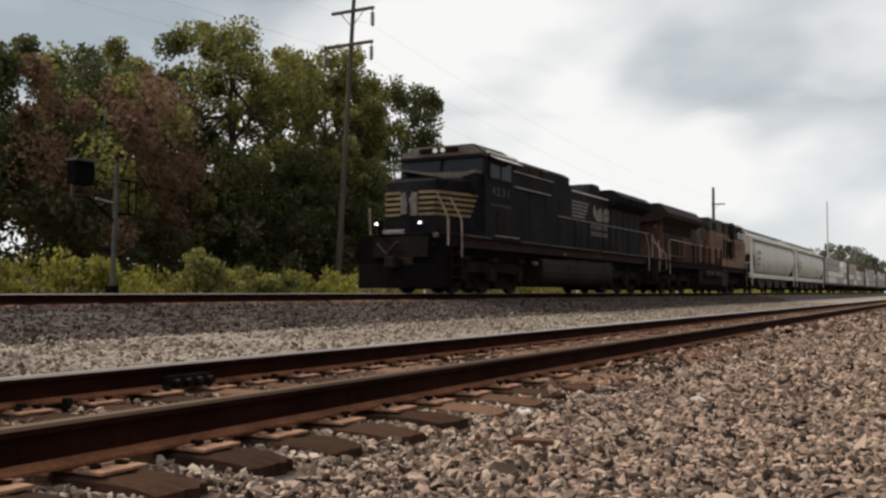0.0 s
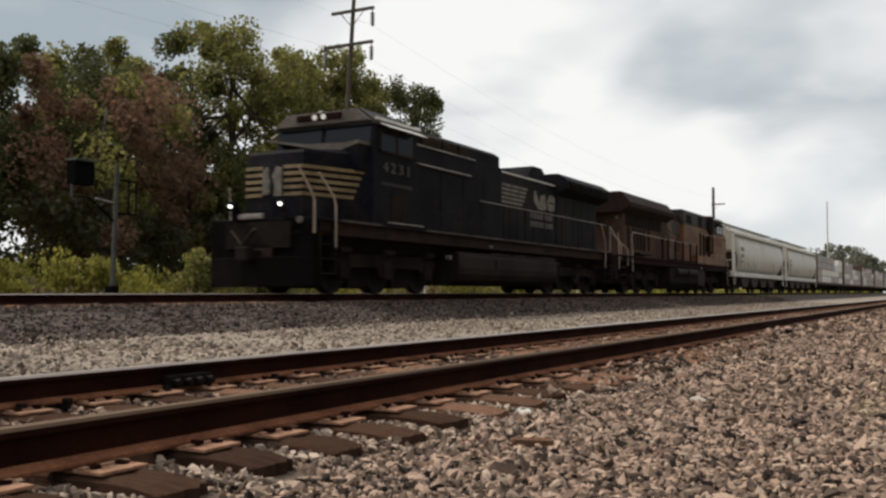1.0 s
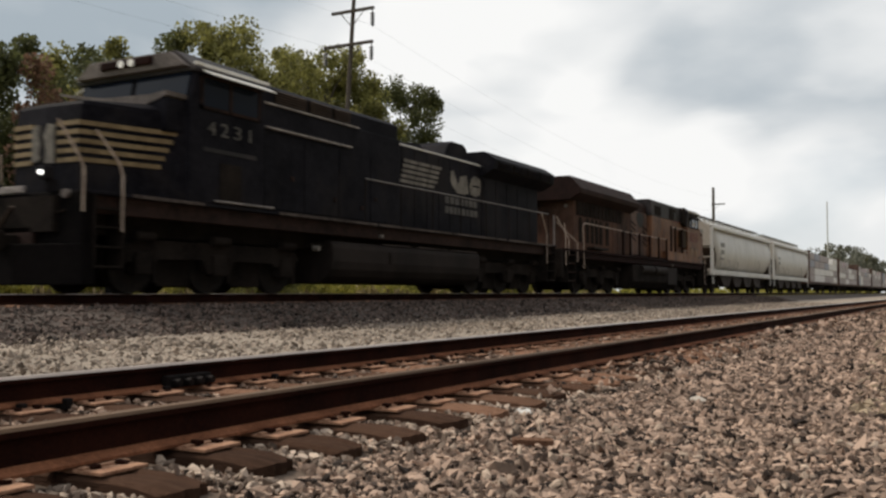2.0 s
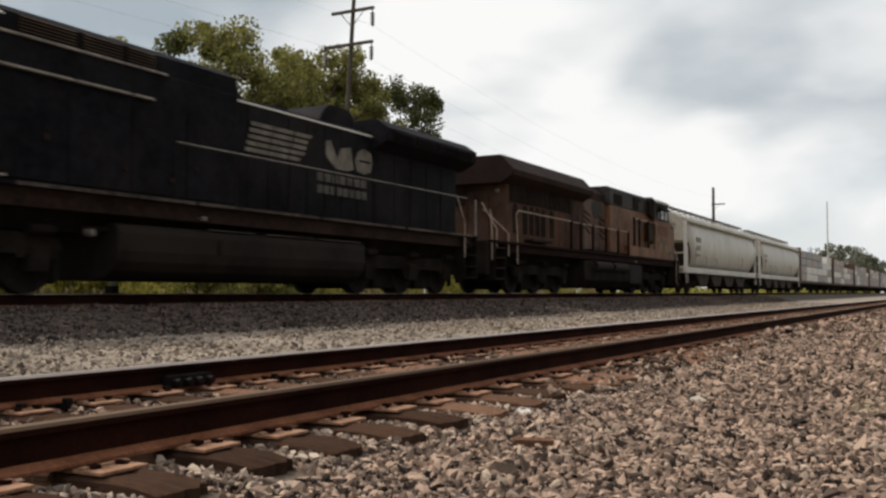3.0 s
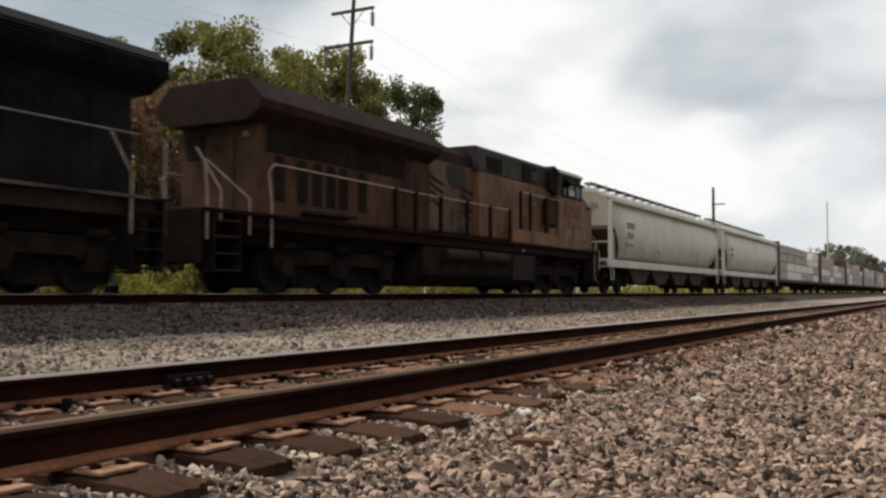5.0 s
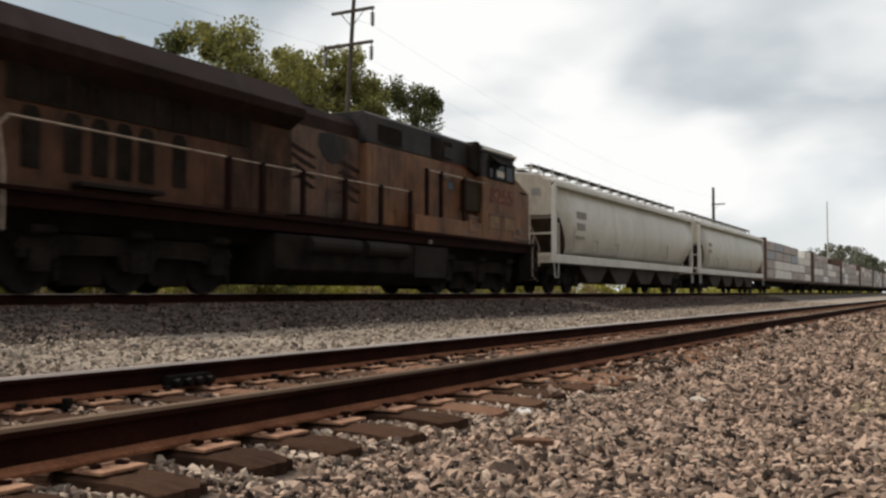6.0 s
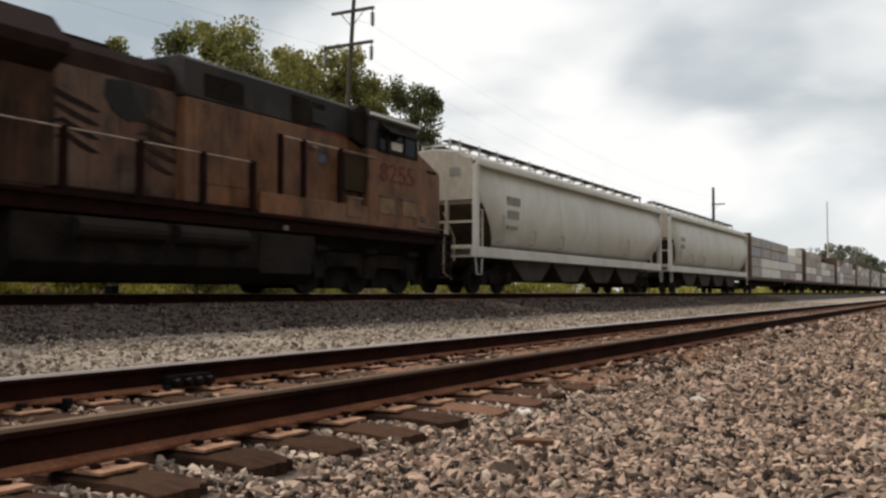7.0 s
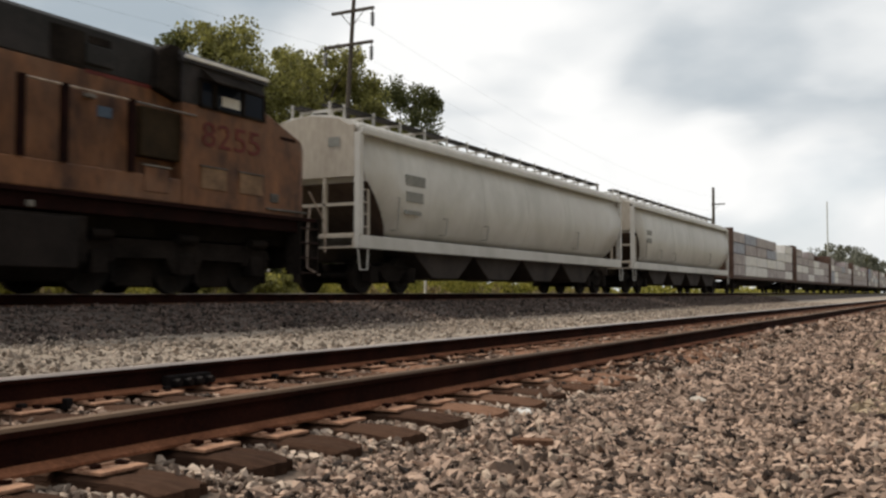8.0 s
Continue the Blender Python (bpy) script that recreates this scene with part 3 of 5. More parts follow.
tree(45.4, 32.5, 15.9, 7.4, 2.0, M_LEAF, 33, OAK, 60)
tree(47.4, 31.5, 15.4, 5.4, 0.8, M_LEAF, 29, OAK, 70)
tree(50.0, 33.5, 14.4, 4.4, 0.8, M_LEAFDARK, 30, OAK, 44)
tree(60.6, 36.0, 17.1, 6.9, 7.0, M_LEAFDARK, 31, "round crowned oak apart from the row", 46, 230, blunt=2.2)
# two low dark trees added where deep shade lies under the oaks
tree(36.6, 29.6, 8.4, 6.8, 0.8, M_LEAFDARK, 35, "low dark tree added for the deep shade under the oaks", 50)
tree(42.6, 29.2, 8.0, 6.0, 0.8, M_LEAFDARK, 36, "low dark tree added for the deep shade under the oaks", 44)
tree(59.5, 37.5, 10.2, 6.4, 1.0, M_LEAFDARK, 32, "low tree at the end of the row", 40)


def row_of_leaves(name, n, xr, yr, zr, spread, per, size, mat, seed, label, category, upright=0.0, top=None):
    rs = np.random.RandomState(seed)
    x, y = rs.uniform(*xr, n), rs.uniform(*yr, n)
    z = ground_z(x, y) + rs.uniform(0, 1, n) * (zr[1] - zr[0]) * (1 if top is None else top(x)) + zr[0]
    me = leaf_mesh(name, np.stack([x, y, z], 1), rs.uniform(spread[0], spread[1], n), per, size, mat, seed, upright)
    return tagged(new(name, me), label, category, kind="stuff")


row_of_leaves("undergrowth", 310, (29, 66), (34, 40), (0.2, 6.6), (0.8, 1.4), 190, (0.18, 0.4), M_SHADE, 41, "undergrowth coloured dark for the shade below the oaks", "undergrowth")
row_of_leaves("undergrowth_front", 170, (12, 58), (26.5, 30), (0.1, 3.6), (0.5, 0.9), 150, (0.14, 0.3), M_SHADE, 42, "shrubs before the oaks with shade in their colour", "undergrowth")
row_of_leaves("verge_brush", 460, (11, 60), (19.6, 24.0), (0.05, 1.30), (0.28, 0.55), 110, (0.07, 0.20), M_LEAFYEL, 43, "tall yellow green weeds along the verge", "weeds", 0.55, lambda x: 0.75 + 0.35 * np.sin(x * 1.3) * np.sin(x * 0.47 + 1))
row_of_leaves("verge_grass", 1000, (8, 150), (17.9, 20.0), (-0.05, 0.10), (0.15, 0.32), 60, (0.05, 0.13), M_LEAFYEL, 44, "short sunlit grass behind the ballast", "grass", 0.7)


M_DRY = material("dry_tan_stalks", (0.10, 0.075, 0.035), (0.42, 0.34, 0.19), 0.8, 0, 0.6, 4, 0, island=True, mixed=0.6, transmit=0.3)
row_of_leaves("dry_stalks", 230, (10, 62), (19.0, 20.2), (0.05, 0.95), (0.15, 0.4), 26, (0.08, 0.26), M_DRY, 46, "dry tan stalks standing among the verge weeds", "stalks", 0.9, lambda x: 0.55 + 0.5 * np.sin(x * 0.9 + 2) * np.sin(x * 0.37))
row_of_leaves("far_brush", 320, (60, 320), (18.8, 25), (0.0, 0.8), (0.6, 1.1), 60, (0.2, 0.5), M_LEAFYEL, 45, "weeds along the far verge", "weeds", 0.5)


def bush(x, y, h, w, mat, seed, label):
    rnd = random.Random(seed)
    b = thing("bush", label, "bush", pose(x, y, float(ground_z(x, y))), "bushes on the verge")
    cen = [(rnd.uniform(-w, w) * 0.5, rnd.uniform(-w, w) * 0.4, h * rnd.uniform(0.2, 0.85)) for _ in range(16)]
    bm = bmesh.new()
    for c in cen[::3]:
        rod(bm, (c[0] * 0.15, c[1] * 0.15, -0.05), c, 0.03, 5, 0.01)
    part("stems", bm, M_BARK, b)
    ob = new("leaves", leaf_mesh("leaves", cen, [h * 0.22] * 16, 130, (0.07, 0.19), mat, seed, 0.3))
    ob.parent = b


for x, y, h, w, m, s in ((17.2, 19.8, 1.45, 1.4, M_LEAFYEL, 51), (16.0, 20.6, 1.25, 1.6, M_LEAFYEL, 52), (21.2, 19.6, 1.75, 1.5, M_LEAF, 53), (23.2, 19.4, 1.35, 1.3, M_LEAF, 54), (25.4, 20.2, 1.3, 1.6, M_LEAF, 55), (28.2, 20.8, 1.25, 1.6, M_LEAFYEL, 56), (14.2, 20.0, 1.35, 1.5, M_LEAFYEL, 57)):
    bush(x, y, h, w, m, s, "yellow green bush in the weeds of the verge" if m is M_LEAFYEL else "darker green bush in the weeds of the verge")

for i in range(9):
    tree(300 + 36 * i, 30 + 1.5 * (i % 3) + 0.3 * i, 15.5 + (i % 3) * 1.2 + 0.2 * i, 15, 0.8, M_HAZELEAF, 60 + i, "far tree along the line with haze in its leaf colour", 26, 90, leaf=(0.5, 1.0), clump=(1.6, 2.8))

# ---- poles, wires and the signal ----
M_POLE = material("weathered_pole_wood", (0.045, 0.036, 0.030), (0.11, 0.09, 0.075), 0.9, 0, 2, 30, 0.4, stretch=(6, 6, 0.4))
M_INSUL = material("grey_glazed_insulator", (0.05, 0.05, 0.055), (0.12, 0.12, 0.125), 0.35, 0, 4, 20)
M_WIRE = material("dull_wire", (0.05, 0.05, 0.055), (0.10, 0.10, 0.11), 0.6, 0.5, 4, 20)
M_SIGNAL = material("black_signal_paint", (0.004, 0.004, 0.0045), (0.010, 0.010, 0.011), 0.8, 0, 4, 30, spec=0.0)
M_MAST = material("dull_grey_mast", (0.04, 0.04, 0.04), (0.12, 0.12, 0.115), 0.7, 0.2, 4, 30, 0.1)
M_GALV = material("weathered_galvanised_steel", (0.14, 0.14, 0.135), (0.30, 0.30, 0.29), 0.6, 0.4, 4, 30, 0.1)


# farthest pole: its pale grey stands in for the haze before it
M_HAZEPOLE = material("haze_paled_pole", (0.34, 0.34, 0.335), (0.48, 0.48, 0.47), 0.8, 0, 2, 20)


def utility_pole(base, top, arms, label, r=0.17, wood=None):
    p = thing("utility_pole", label, "utility pole", pose(*base), "poles along the line")
    tip = Vector(top) - Vector(base)
    part("pole", rod(bmesh.new(), (0, 0, -0.3), tip, r, 12, r * 0.62), wood or M_POLE, p)
    for z, y0, y1, strings in arms:
        c = tip * (z / tip.z)
        part("crossarm", B(c.x - 0.22, c.x - 0.10, c.y + y0, c.y + y1, z - 0.07, z + 0.07, 0.015), M_POLE, p)
        for y in (y0 * 0.55, y1 * 0.55):
            part("brace", rod(bmesh.new(), (c.x - 0.14, c.y + y, z - 0.05), (c.x - 0.1, c.y, z - 0.75), 0.02, 6), M_POLE, p)
        for y in strings:
            bm = bmesh.new()
            rod(bm, (c.x - 0.16, c.y + y, z - 0.07), (c.x - 0.16, c.y + y, z - 0.92), 0.025, 6)
            for k in range(5):
                rod(bm, (c.x - 0.16, c.y + y, z - 0.22 - 0.13 * k), (c.x - 0.16, c.y + y, z - 0.30 - 0.13 * k), 0.06, 10, 0.12)
            part("insulator", bm, M_INSUL, p)
    return p


utility_pole((36.0, 25.0, 0.12), (37.46, 25.0, 15.92), [(13.93, -1.29, 1.12, (-1.21,)), (12.27, -1.33, 1.46, (-1.25, 1.37))], "tall leaning wooden power pole with two crossarms", 0.145)
utility_pole((115.0, 25.0, 0.15), (115.2, 25.0, 13.26), [(11.05, -1.42, 0.2, ())], "wooden power pole far along the line", 0.25)
utility_pole((235.0, 25.0, 0.2), (235.3, 25.0, 21.8), [], "bare pole far along the line, coloured pale for haze", 0.19, M_HAZEPOLE)


def wires():
    for z, y in ((13.20, -1.21), (11.54, -1.25), (11.54, 1.37)):
        a = Vector((36.0 + 1.46 * z / 15.8 - 0.16, 25.0 + y, z))
        for b in (Vector((-60, 25.0 + y, z - 0.5)), Vector((115, 25.0 + y, z - 1.3))):
            pts = []
            for k in range(17):
                t = k / 16
                q = a.lerp(b, t)
                q.z -= 1.6 * 4 * t * (1 - t)
                pts.append(q)
            tagged(part("power_wire", pipe(bmesh.new(), pts, 0.003, 5), M_WIRE), "thin dark wire strung between the power poles", "wire", "power wires")


wires()


def signal():
    s = thing("railway_signal", "railway signal on a galvanised mast with a black head", "signal", pose(16.75, 18.4, float(ground_z(0, 18.4))))
    part("mast", rod(bmesh.new(), (0, 0, -0.1), (0.12, 0, 3.75), 0.065, 12, 0.055), M_MAST, s)
    part("base_box", B(-0.11, 0.13, -0.12, 0.12, -0.05, 0.72, 0.02), M_SIGNAL, s)
    part("bracket", pipe(bmesh.new(), [(0.1, 0, 2.78), (-0.55, 0, 2.86)], 0.03), M_GALV, s)
    part("bracket", pipe(bmesh.new(), [(0.1, 0, 2.3), (-0.75, 0, 2.86), (-1.28, 0, 2.86)], 0.022), M_SIGNAL, s)
    part("head_post", rod(bmesh.new(), (-1.26, 0, 2.84), (-1.26, 0, 3.2), 0.03, 8), M_MAST, s)
    head = part("head", B(-1.30, -0.72, -0.15, 0.15, 3.14, 3.70, 0.03), M_SIGNAL, s)
    part("hood", B(-1.34, -0.70, -0.24, 0.16, 3.70, 3.75, 0.01), M_MAST, head)
    bm = bmesh.new()
    for a, b in (((0.12, 2.55), (0.85, 2.55)), ((0.12, 3.4), (0.85, 3.4)), ((0.85, 2.55), (0.85, 3.4)), ((0.6, 2.55), (0.6, 3.4))):
        rod(bm, (a[0], 0.1, a[1]), (b[0], 0.1, b[1]), 0.025, 6)
    part("ladder_cage", bm, M_SIGNAL, s)


signal()

# ---- the train ----
M_DECKEDGE = material("pale_deck_edge", (0.022, 0.016, 0.014), (0.13, 0.105, 0.095), 0.7, 0, 1.1, 12, 0.1, spec=0.1)
M_DIMRAIL = material("grimy_grey_handrail", (0.09, 0.08, 0.075), (0.26, 0.235, 0.22), 0.55, 0.1, 2.5, 30, 0.1)
M_PILOT = material("black_pilot_paint", (0.0022, 0.0020, 0.0022), (0.0090, 0.0075, 0.0072), 0.8, 0, 1.2, 12, 0.1, spec=0.03)
M_BLACK = material("black_locomotive_paint", (0.0042, 0.0042, 0.0062), (0.0180, 0.0170, 0.0215), 0.6, 0, 0.9, 9, 0.08, spec=0.03, dust=((0.0265, 0.0225, 0.0225), 0.55, 0.6))
M_UNDER = material("grimy_underframe", (0.0075, 0.0062, 0.0056), (0.0280, 0.0222, 0.0190), 0.9, 0, 1.5, 20, 0.3, spec=0.04)
M_SILL = material("dusty_brown_sill", (0.009, 0.0068, 0.0062), (0.052, 0.031, 0.026), 0.75, 0, 0.7, 9, 0.1, spec=0.06)
M_TANK = material("dusty_fuel_tank", (0.012, 0.0095, 0.0082), (0.027, 0.0205, 0.0180), 0.75, 0, 1.0, 12, 0.15, spec=0.1, dust=((0.034, 0.0265, 0.0230), 0.7, 0.6))
M_DUST = material("dust_grey_and_sky_glint_paint", (0.12, 0.105, 0.10), (0.36, 0.32, 0.30), 0.6, 0, 2, 16, 0.1)
M_BROW = material("sooty_brow_and_sky_sheen_paint", (0.05, 0.040, 0.036), (0.15, 0.125, 0.115), 0.7, 0, 2, 16, 0.1)
M_LETTER = material("faded_white_lettering", (0.075, 0.066, 0.058), (0.25, 0.225, 0.195), 0.65, 0, 3, 25, 0.05)
M_FADED = material("faint_worn_lettering", (0.035, 0.032, 0.030), (0.13, 0.12, 0.11), 0.65, 0, 3, 25, 0.05)
M_SLOPE = material("rust_brown_shaded_slope_sheet", (0.035, 0.022, 0.016), (0.10, 0.066, 0.048), 0.8, 0, 1.2, 14, 0.2)
M_CREAM = material("dirty_cream_stripe", (0.12, 0.082, 0.040), (0.28, 0.205, 0.115), 0.6, 0, 3, 25, 0.05)
M_RAILING = material("scuffed_pale_handrail", (0.22, 0.16, 0.125), (0.52, 0.42, 0.35), 0.55, 0.1, 5, 40, 0.1)
M_WHEEL = material("worn_wheel_steel", (0.009, 0.0075, 0.0065), (0.030, 0.023, 0.019), 0.8, 0.2, 6, 40, 0.1)
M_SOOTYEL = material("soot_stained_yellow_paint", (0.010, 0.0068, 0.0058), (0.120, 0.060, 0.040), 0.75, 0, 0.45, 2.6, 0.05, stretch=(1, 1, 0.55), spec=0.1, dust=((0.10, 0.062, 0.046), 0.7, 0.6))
M_YELLOW = material("grimy_yellow_paint", (0.022, 0.0125, 0.0105), (0.215, 0.112, 0.076), 0.7, 0, 0.45, 2.6, 0.05, stretch=(1, 1, 0.55), dust=((0.185, 0.118, 0.092), 0.7, 0.55))
M_CABYEL = material("dusty_yellow_paint", (0.036, 0.0155, 0.0100), (0.235, 0.104, 0.048), 0.6, 0, 0.9, 4.5, 0.04, stretch=(1, 1, 0.5), dust=((0.205, 0.115, 0.072), 0.8, 0.45))
M_TANDOOR = material("dusty_tan_paint", (0.11, 0.065, 0.036), (0.25, 0.15, 0.085), 0.65, 0, 1.5, 9, 0.05)
M_ROOFBRN = material("sooty_brown_roof", (0.012, 0.007, 0.006), (0.036, 0.018, 0.015), 0.75, 0, 0.8, 9, 0.1, spec=0.1, dust=((0.042, 0.028, 0.027), 0.8, 0.6))
M_GREY = material("dark_grey_paint", (0.012, 0.012, 0.0125), (0.030, 0.028, 0.028), 0.6, 0, 0.8, 9, 0.08, spec=0.15, dust=((0.055, 0.045, 0.046), 0.8, 0.7))
M_OLIVE = material("dark_olive_paint", (0.012, 0.008, 0.004), (0.040, 0.026, 0.013), 0.7, 0, 1.0, 6, 0.08, spec=0.1)
M_REDPOST = material("dark_red_paint", (0.006, 0.0028, 0.0025), (0.022, 0.0075, 0.0062), 0.75, 0, 3, 25, 0.1, spec=0.05)
M_REDNUM = material("faded_red_lettering", (0.07, 0.010, 0.008), (0.14, 0.022, 0.016), 0.6, 0, 3, 25, 0.05)
M_HOPPER = material("pale_grey_hopper_paint", (0.51, 0.485, 0.45), (0.61, 0.595, 0.565), 0.42, 0, 0.35, 3, 0.02, stretch=(1, 1, 0.7), dust=((0.44, 0.43, 0.395), 0.45, 0.7))
M_HOPEND = material("grimy_hopper_end_paint", (0.33, 0.285, 0.235), (0.50, 0.445, 0.38), 0.6, 0, 0.7, 8, 0.05, stretch=(1, 1, 0.4))
M_HOPLET = material("grey_car_lettering", (0.17, 0.17, 0.155), (0.27, 0.265, 0.245), 0.6, 0, 3, 25)
M_HOPDARK = material("shade_dark_hopper_underside", (0.018, 0.013, 0.011), (0.055, 0.041, 0.034), 0.8, 0, 1.2, 14, 0.2)
M_LUMBLUE = material("bluish_lumber_wrap", (0.16, 0.17, 0.22), (0.40, 0.41, 0.47), 0.5, 0, 1.5, 10, 0.08)
M_LUMBER = material("wrapped_lumber_cover", (0.11, 0.085, 0.085), (0.48, 0.41, 0.40), 0.55, 0, 1.3, 9, 0.1, island=True, mixed=0.6, dust=((0.50, 0.46, 0.45), 1.6, 0.8))
M_LUMWHITE = material("white_wrap_and_edge_glint", (0.60, 0.57, 0.54), (0.84, 0.82, 0.79), 0.5, 0, 1.5, 10, 0.08)
M_FLAT = material("brown_flatcar_paint", (0.055, 0.030, 0.022), (0.13, 0.075, 0.055), 0.7, 0, 1.5, 14, 0.1)


def glass_material(name, tint):
    m = bpy.data.materials.new(name)
    m.use_nodes = True
    b = m.node_tree.nodes["Principled BSDF"]
    b.inputs["Base Color"].default_value = (*tint, 1)
    b.inputs["Roughness"].default_value = 0.08
    b.inputs["IOR"].default_value = 1.28
    return m


def glow_material(name, colour, power):
    m = bpy.data.materials.new(name)
    m.use_nodes = True
    b = m.node_tree.nodes["Principled BSDF"]
    b.inputs["Emission Color"].default_value = (*colour, 1)
    b.inputs["Emission Strength"].default_value = power
    return m


M_GLASS = glass_material("cab_window_glass", (0.008, 0.0115, 0.020))
M_DIMLAMP = glow_material("dim_warm_lamp_lens", (1.0, 0.86, 0.62), 0.12)
M_LAMP = glow_material("lit_lamp_lens", (1.0, 0.97, 0.92), 3.5)
ROLLING = []    # wheelsets and their radius
CARS = []       # vehicles and their place along the train


def letters(text, size, mat, parent, name, x, y, z, width=None):
    """Flat letters that face the near side."""
    cu = bpy.data.curves.new(name, "FONT")
    cu.body, cu.size, cu.extrude = text, size, 0.004
    tmp = bpy.data.objects.new("letters_tmp", cu)
    scene.collection.objects.link(tmp)
    bpy.context.view_layer.update()
    me = bpy.data.meshes.new_from_object(tmp.evaluated_get(bpy.context.evaluated_depsgraph_get()))
    bpy.data.objects.remove(tmp)
    wide = max(v.co.x for v in me.vertices) - min(v.co.x for v in me.vertices)
    k = (width / wide) if width else 1.0
    me.transform(Matrix.Rotation(math.pi / 2, 4, "X") @ Matrix.Diagonal((k, 1, 1, 1)))
    me.transform(Matrix.Translation((x, y, z)))
    me.materials.clear()
    me.materials.append(mat)
    ob = new(name, me)
    ob.parent = parent
    return ob


def wheelset(parent, x, r):
    bm = bmesh.new()
    for s in (-1, 1):
        rod(bm, (0, s * 0.70, 0), (0, s * 0.83, 0), r, 24)
        rod(bm, (0, s * 0.68, 0), (0, s * 0.70, 0), r + 0.026, 24)
        rod(bm, (0, s * 0.83, 0), (0, s * 0.86, 0), r * 0.72, 16, r * 0.45)
        rod(bm, (0, s * 0.86, 0), (0, s * 0.92, 0), 0.12, 8)
    rod(bm, (0, -0.7, 0), (0, 0.7, 0), 0.09, 10)
    ob = part("wheelset", bm, M_WHEEL, parent)
    ob.matrix_basis = pose(x, 0, r)
    ROLLING.append((ob, x, r))


def truck(parent, x, axles, r, big):
    """A bogie: two side frames with axle boxes, springs and hangers, and its wheelsets."""
    w = 1.02
    a0, a1 = min(axles), max(axles)
    for s in (-1, 1):
        bm = bmesh.new()
        y0, y1 = (s * (w - 0.06), s * (w + 0.10)) if s > 0 else (s * (w + 0.10), s * (w - 0.06))
        top = r + (0.42 if big else 0.22)
        poly = [(x + a0 - 0.45, r + 0.16), (x + a0 - 0.35, top - 0.08), (x + a0 + 0.5, top)]
        poly += [(x + a1 - 0.5, top), (x + a1 + 0.35, top - 0.08), (x + a1 + 0.45, r + 0.16), (x + a1 - 0.35, r + 0.08)]
        mids = [a for a in axles if a0 < a < a1] or [0]
        for a in reversed(mids):
            poly += [(x + a + 0.45, r - 0.05 if not big else r + 0.1), (x + a + 0.3, r - 0.16), (x + a - 0.3, r - 0.16), (x + a - 0.45, r - 0.05 if not big else r + 0.1)]
        poly.append((x + a0 + 0.35, r + 0.08))
        prism(bm, poly, "y", y0, y1)
        for a in axles:
            box(bm, x + a - 0.19, x + a + 0.19, min(y0, y1) - 0.05, max(y0, y1) + 0.05, r - 0.2, r + 0.2, 0.03)
            if big:
                for d in (-0.3, 0.3):
                    rod(bm, (x + a + d, s * (w + 0.04), r + 0.02), (x + a + d, s * (w + 0.04), r + 0.30), 0.085, 10)
        part("side_frame", bm, M_UNDER, parent)
        if big:
            for a in axles:
                part("brake_cylinder", rod(bmesh.new(), (x + a - 0.25, s * (w + 0.16), r + 0.46), (x + a + 0.2, s * (w + 0.16), r + 0.46), 0.09, 10), M_UNDER, parent)
                part("brake_hanger", B(x + a + 0.33, x + a + 0.42, s * (w - 0.02) - 0.05, s * (w - 0.02) + 0.05, 0.2, r + 0.3), M_UNDER, parent)
                part("splash_guard", B(x + a - 0.2, x + a + 1.6 if a < a1 else x + a + 0.4, s * 0.55 - 0.03, s * 0.55 + 0.03, 0.12, r + 0.5), M_UNDER, parent)
    if big:
        for s in (-1, 1):
            for p, q in zip(axles, axles[1:]):
                bm = B(x + p + 0.56, x + q - 0.56, s * 0.86 - 0.03, s * 0.86 + 0.03, 0.13, r + 0.2, 0.02)
                part("brake_rigging", bm, M_UNDER, parent)
    for a in axles:
        if big:
            part("traction_motor", B(x + a - 0.1, x + a + 0.8, -0.6, 0.6, 0.16, r + 0.35, 0.06), M_UNDER, parent)
        else:
            part("brake_beam", B(x + a + (0.5 if a < 0 else -0.62), x + a + (0.62 if a < 0 else -0.5), -0.8, 0.8, 0.25, 0.5, 0.02), M_UNDER, parent)
    part("bolster", B(x - 0.3, x + 0.3, -w, w, r - 0.05, r + 0.3, 0.04), M_UNDER, parent)
    for a in axles:
        wheelset(parent, x + a, r)


def coupler(parent, x, s):
    bm = B(min(x, x + s * 0.45), max(x, x + s * 0.45), -0.1, 0.1, 0.76, 0.96, 0.03)
    x2 = x + s * 0.38
    box(bm, min(x2, x2 + s * 0.26), max(x2, x2 + s * 0.26), -0.16, 0.17, 0.70, 1.02, 0.05)
    part("coupler", bm, M_UNDER, parent)


def steps(parent, x0, x1, side, edge=M_UNDER):
    """Corner steps below the deck."""
    y0, y1 = (side * 1.50, side * 1.12) if side < 0 else (side * 1.12, side * 1.50)
    for z in (0.42, 0.74, 1.06, 1.36):
        part("step", B(x0, x1, y0, y1, z, z + 0.035, 0.008), edge, parent)
    for x in (x0 - 0.03, x1):
        part("step_side", B(x, x + 0.03, y0, y1, 0.40, 1.6), M_UNDER, parent)


def handrail(parent, xs, y, z0, z1, mat, post_mat, r=0.022, name="handrail", heavy=0.0):
    part(name, pipe(bmesh.new(), [(xs[0], y, z1), (xs[-1], y, z1)], r), mat, parent)
    for x in xs:
        bm = B(x - heavy, x + heavy, y - 0.035, y + 0.035, z0, z1 + 0.03, 0.01) if heavy else rod(bmesh.new(), (x, y, z0), (x, y, z1), r * 0.9, 6)
        part("handrail_post", bm, post_mat, parent)


def arch(w, z0, z1, n=8, k=0.55):
    """A roof outline across the vehicle: eaves at z0, crown at z1."""
    pts = []
    for i in range(n + 1):
        a = math.pi * i / n
        c, s = math.cos(a), math.sin(a)
        pts.append((math.copysign(abs(c) ** k, c) * w, z0 + (z1 - z0) * s ** k))
    return pts


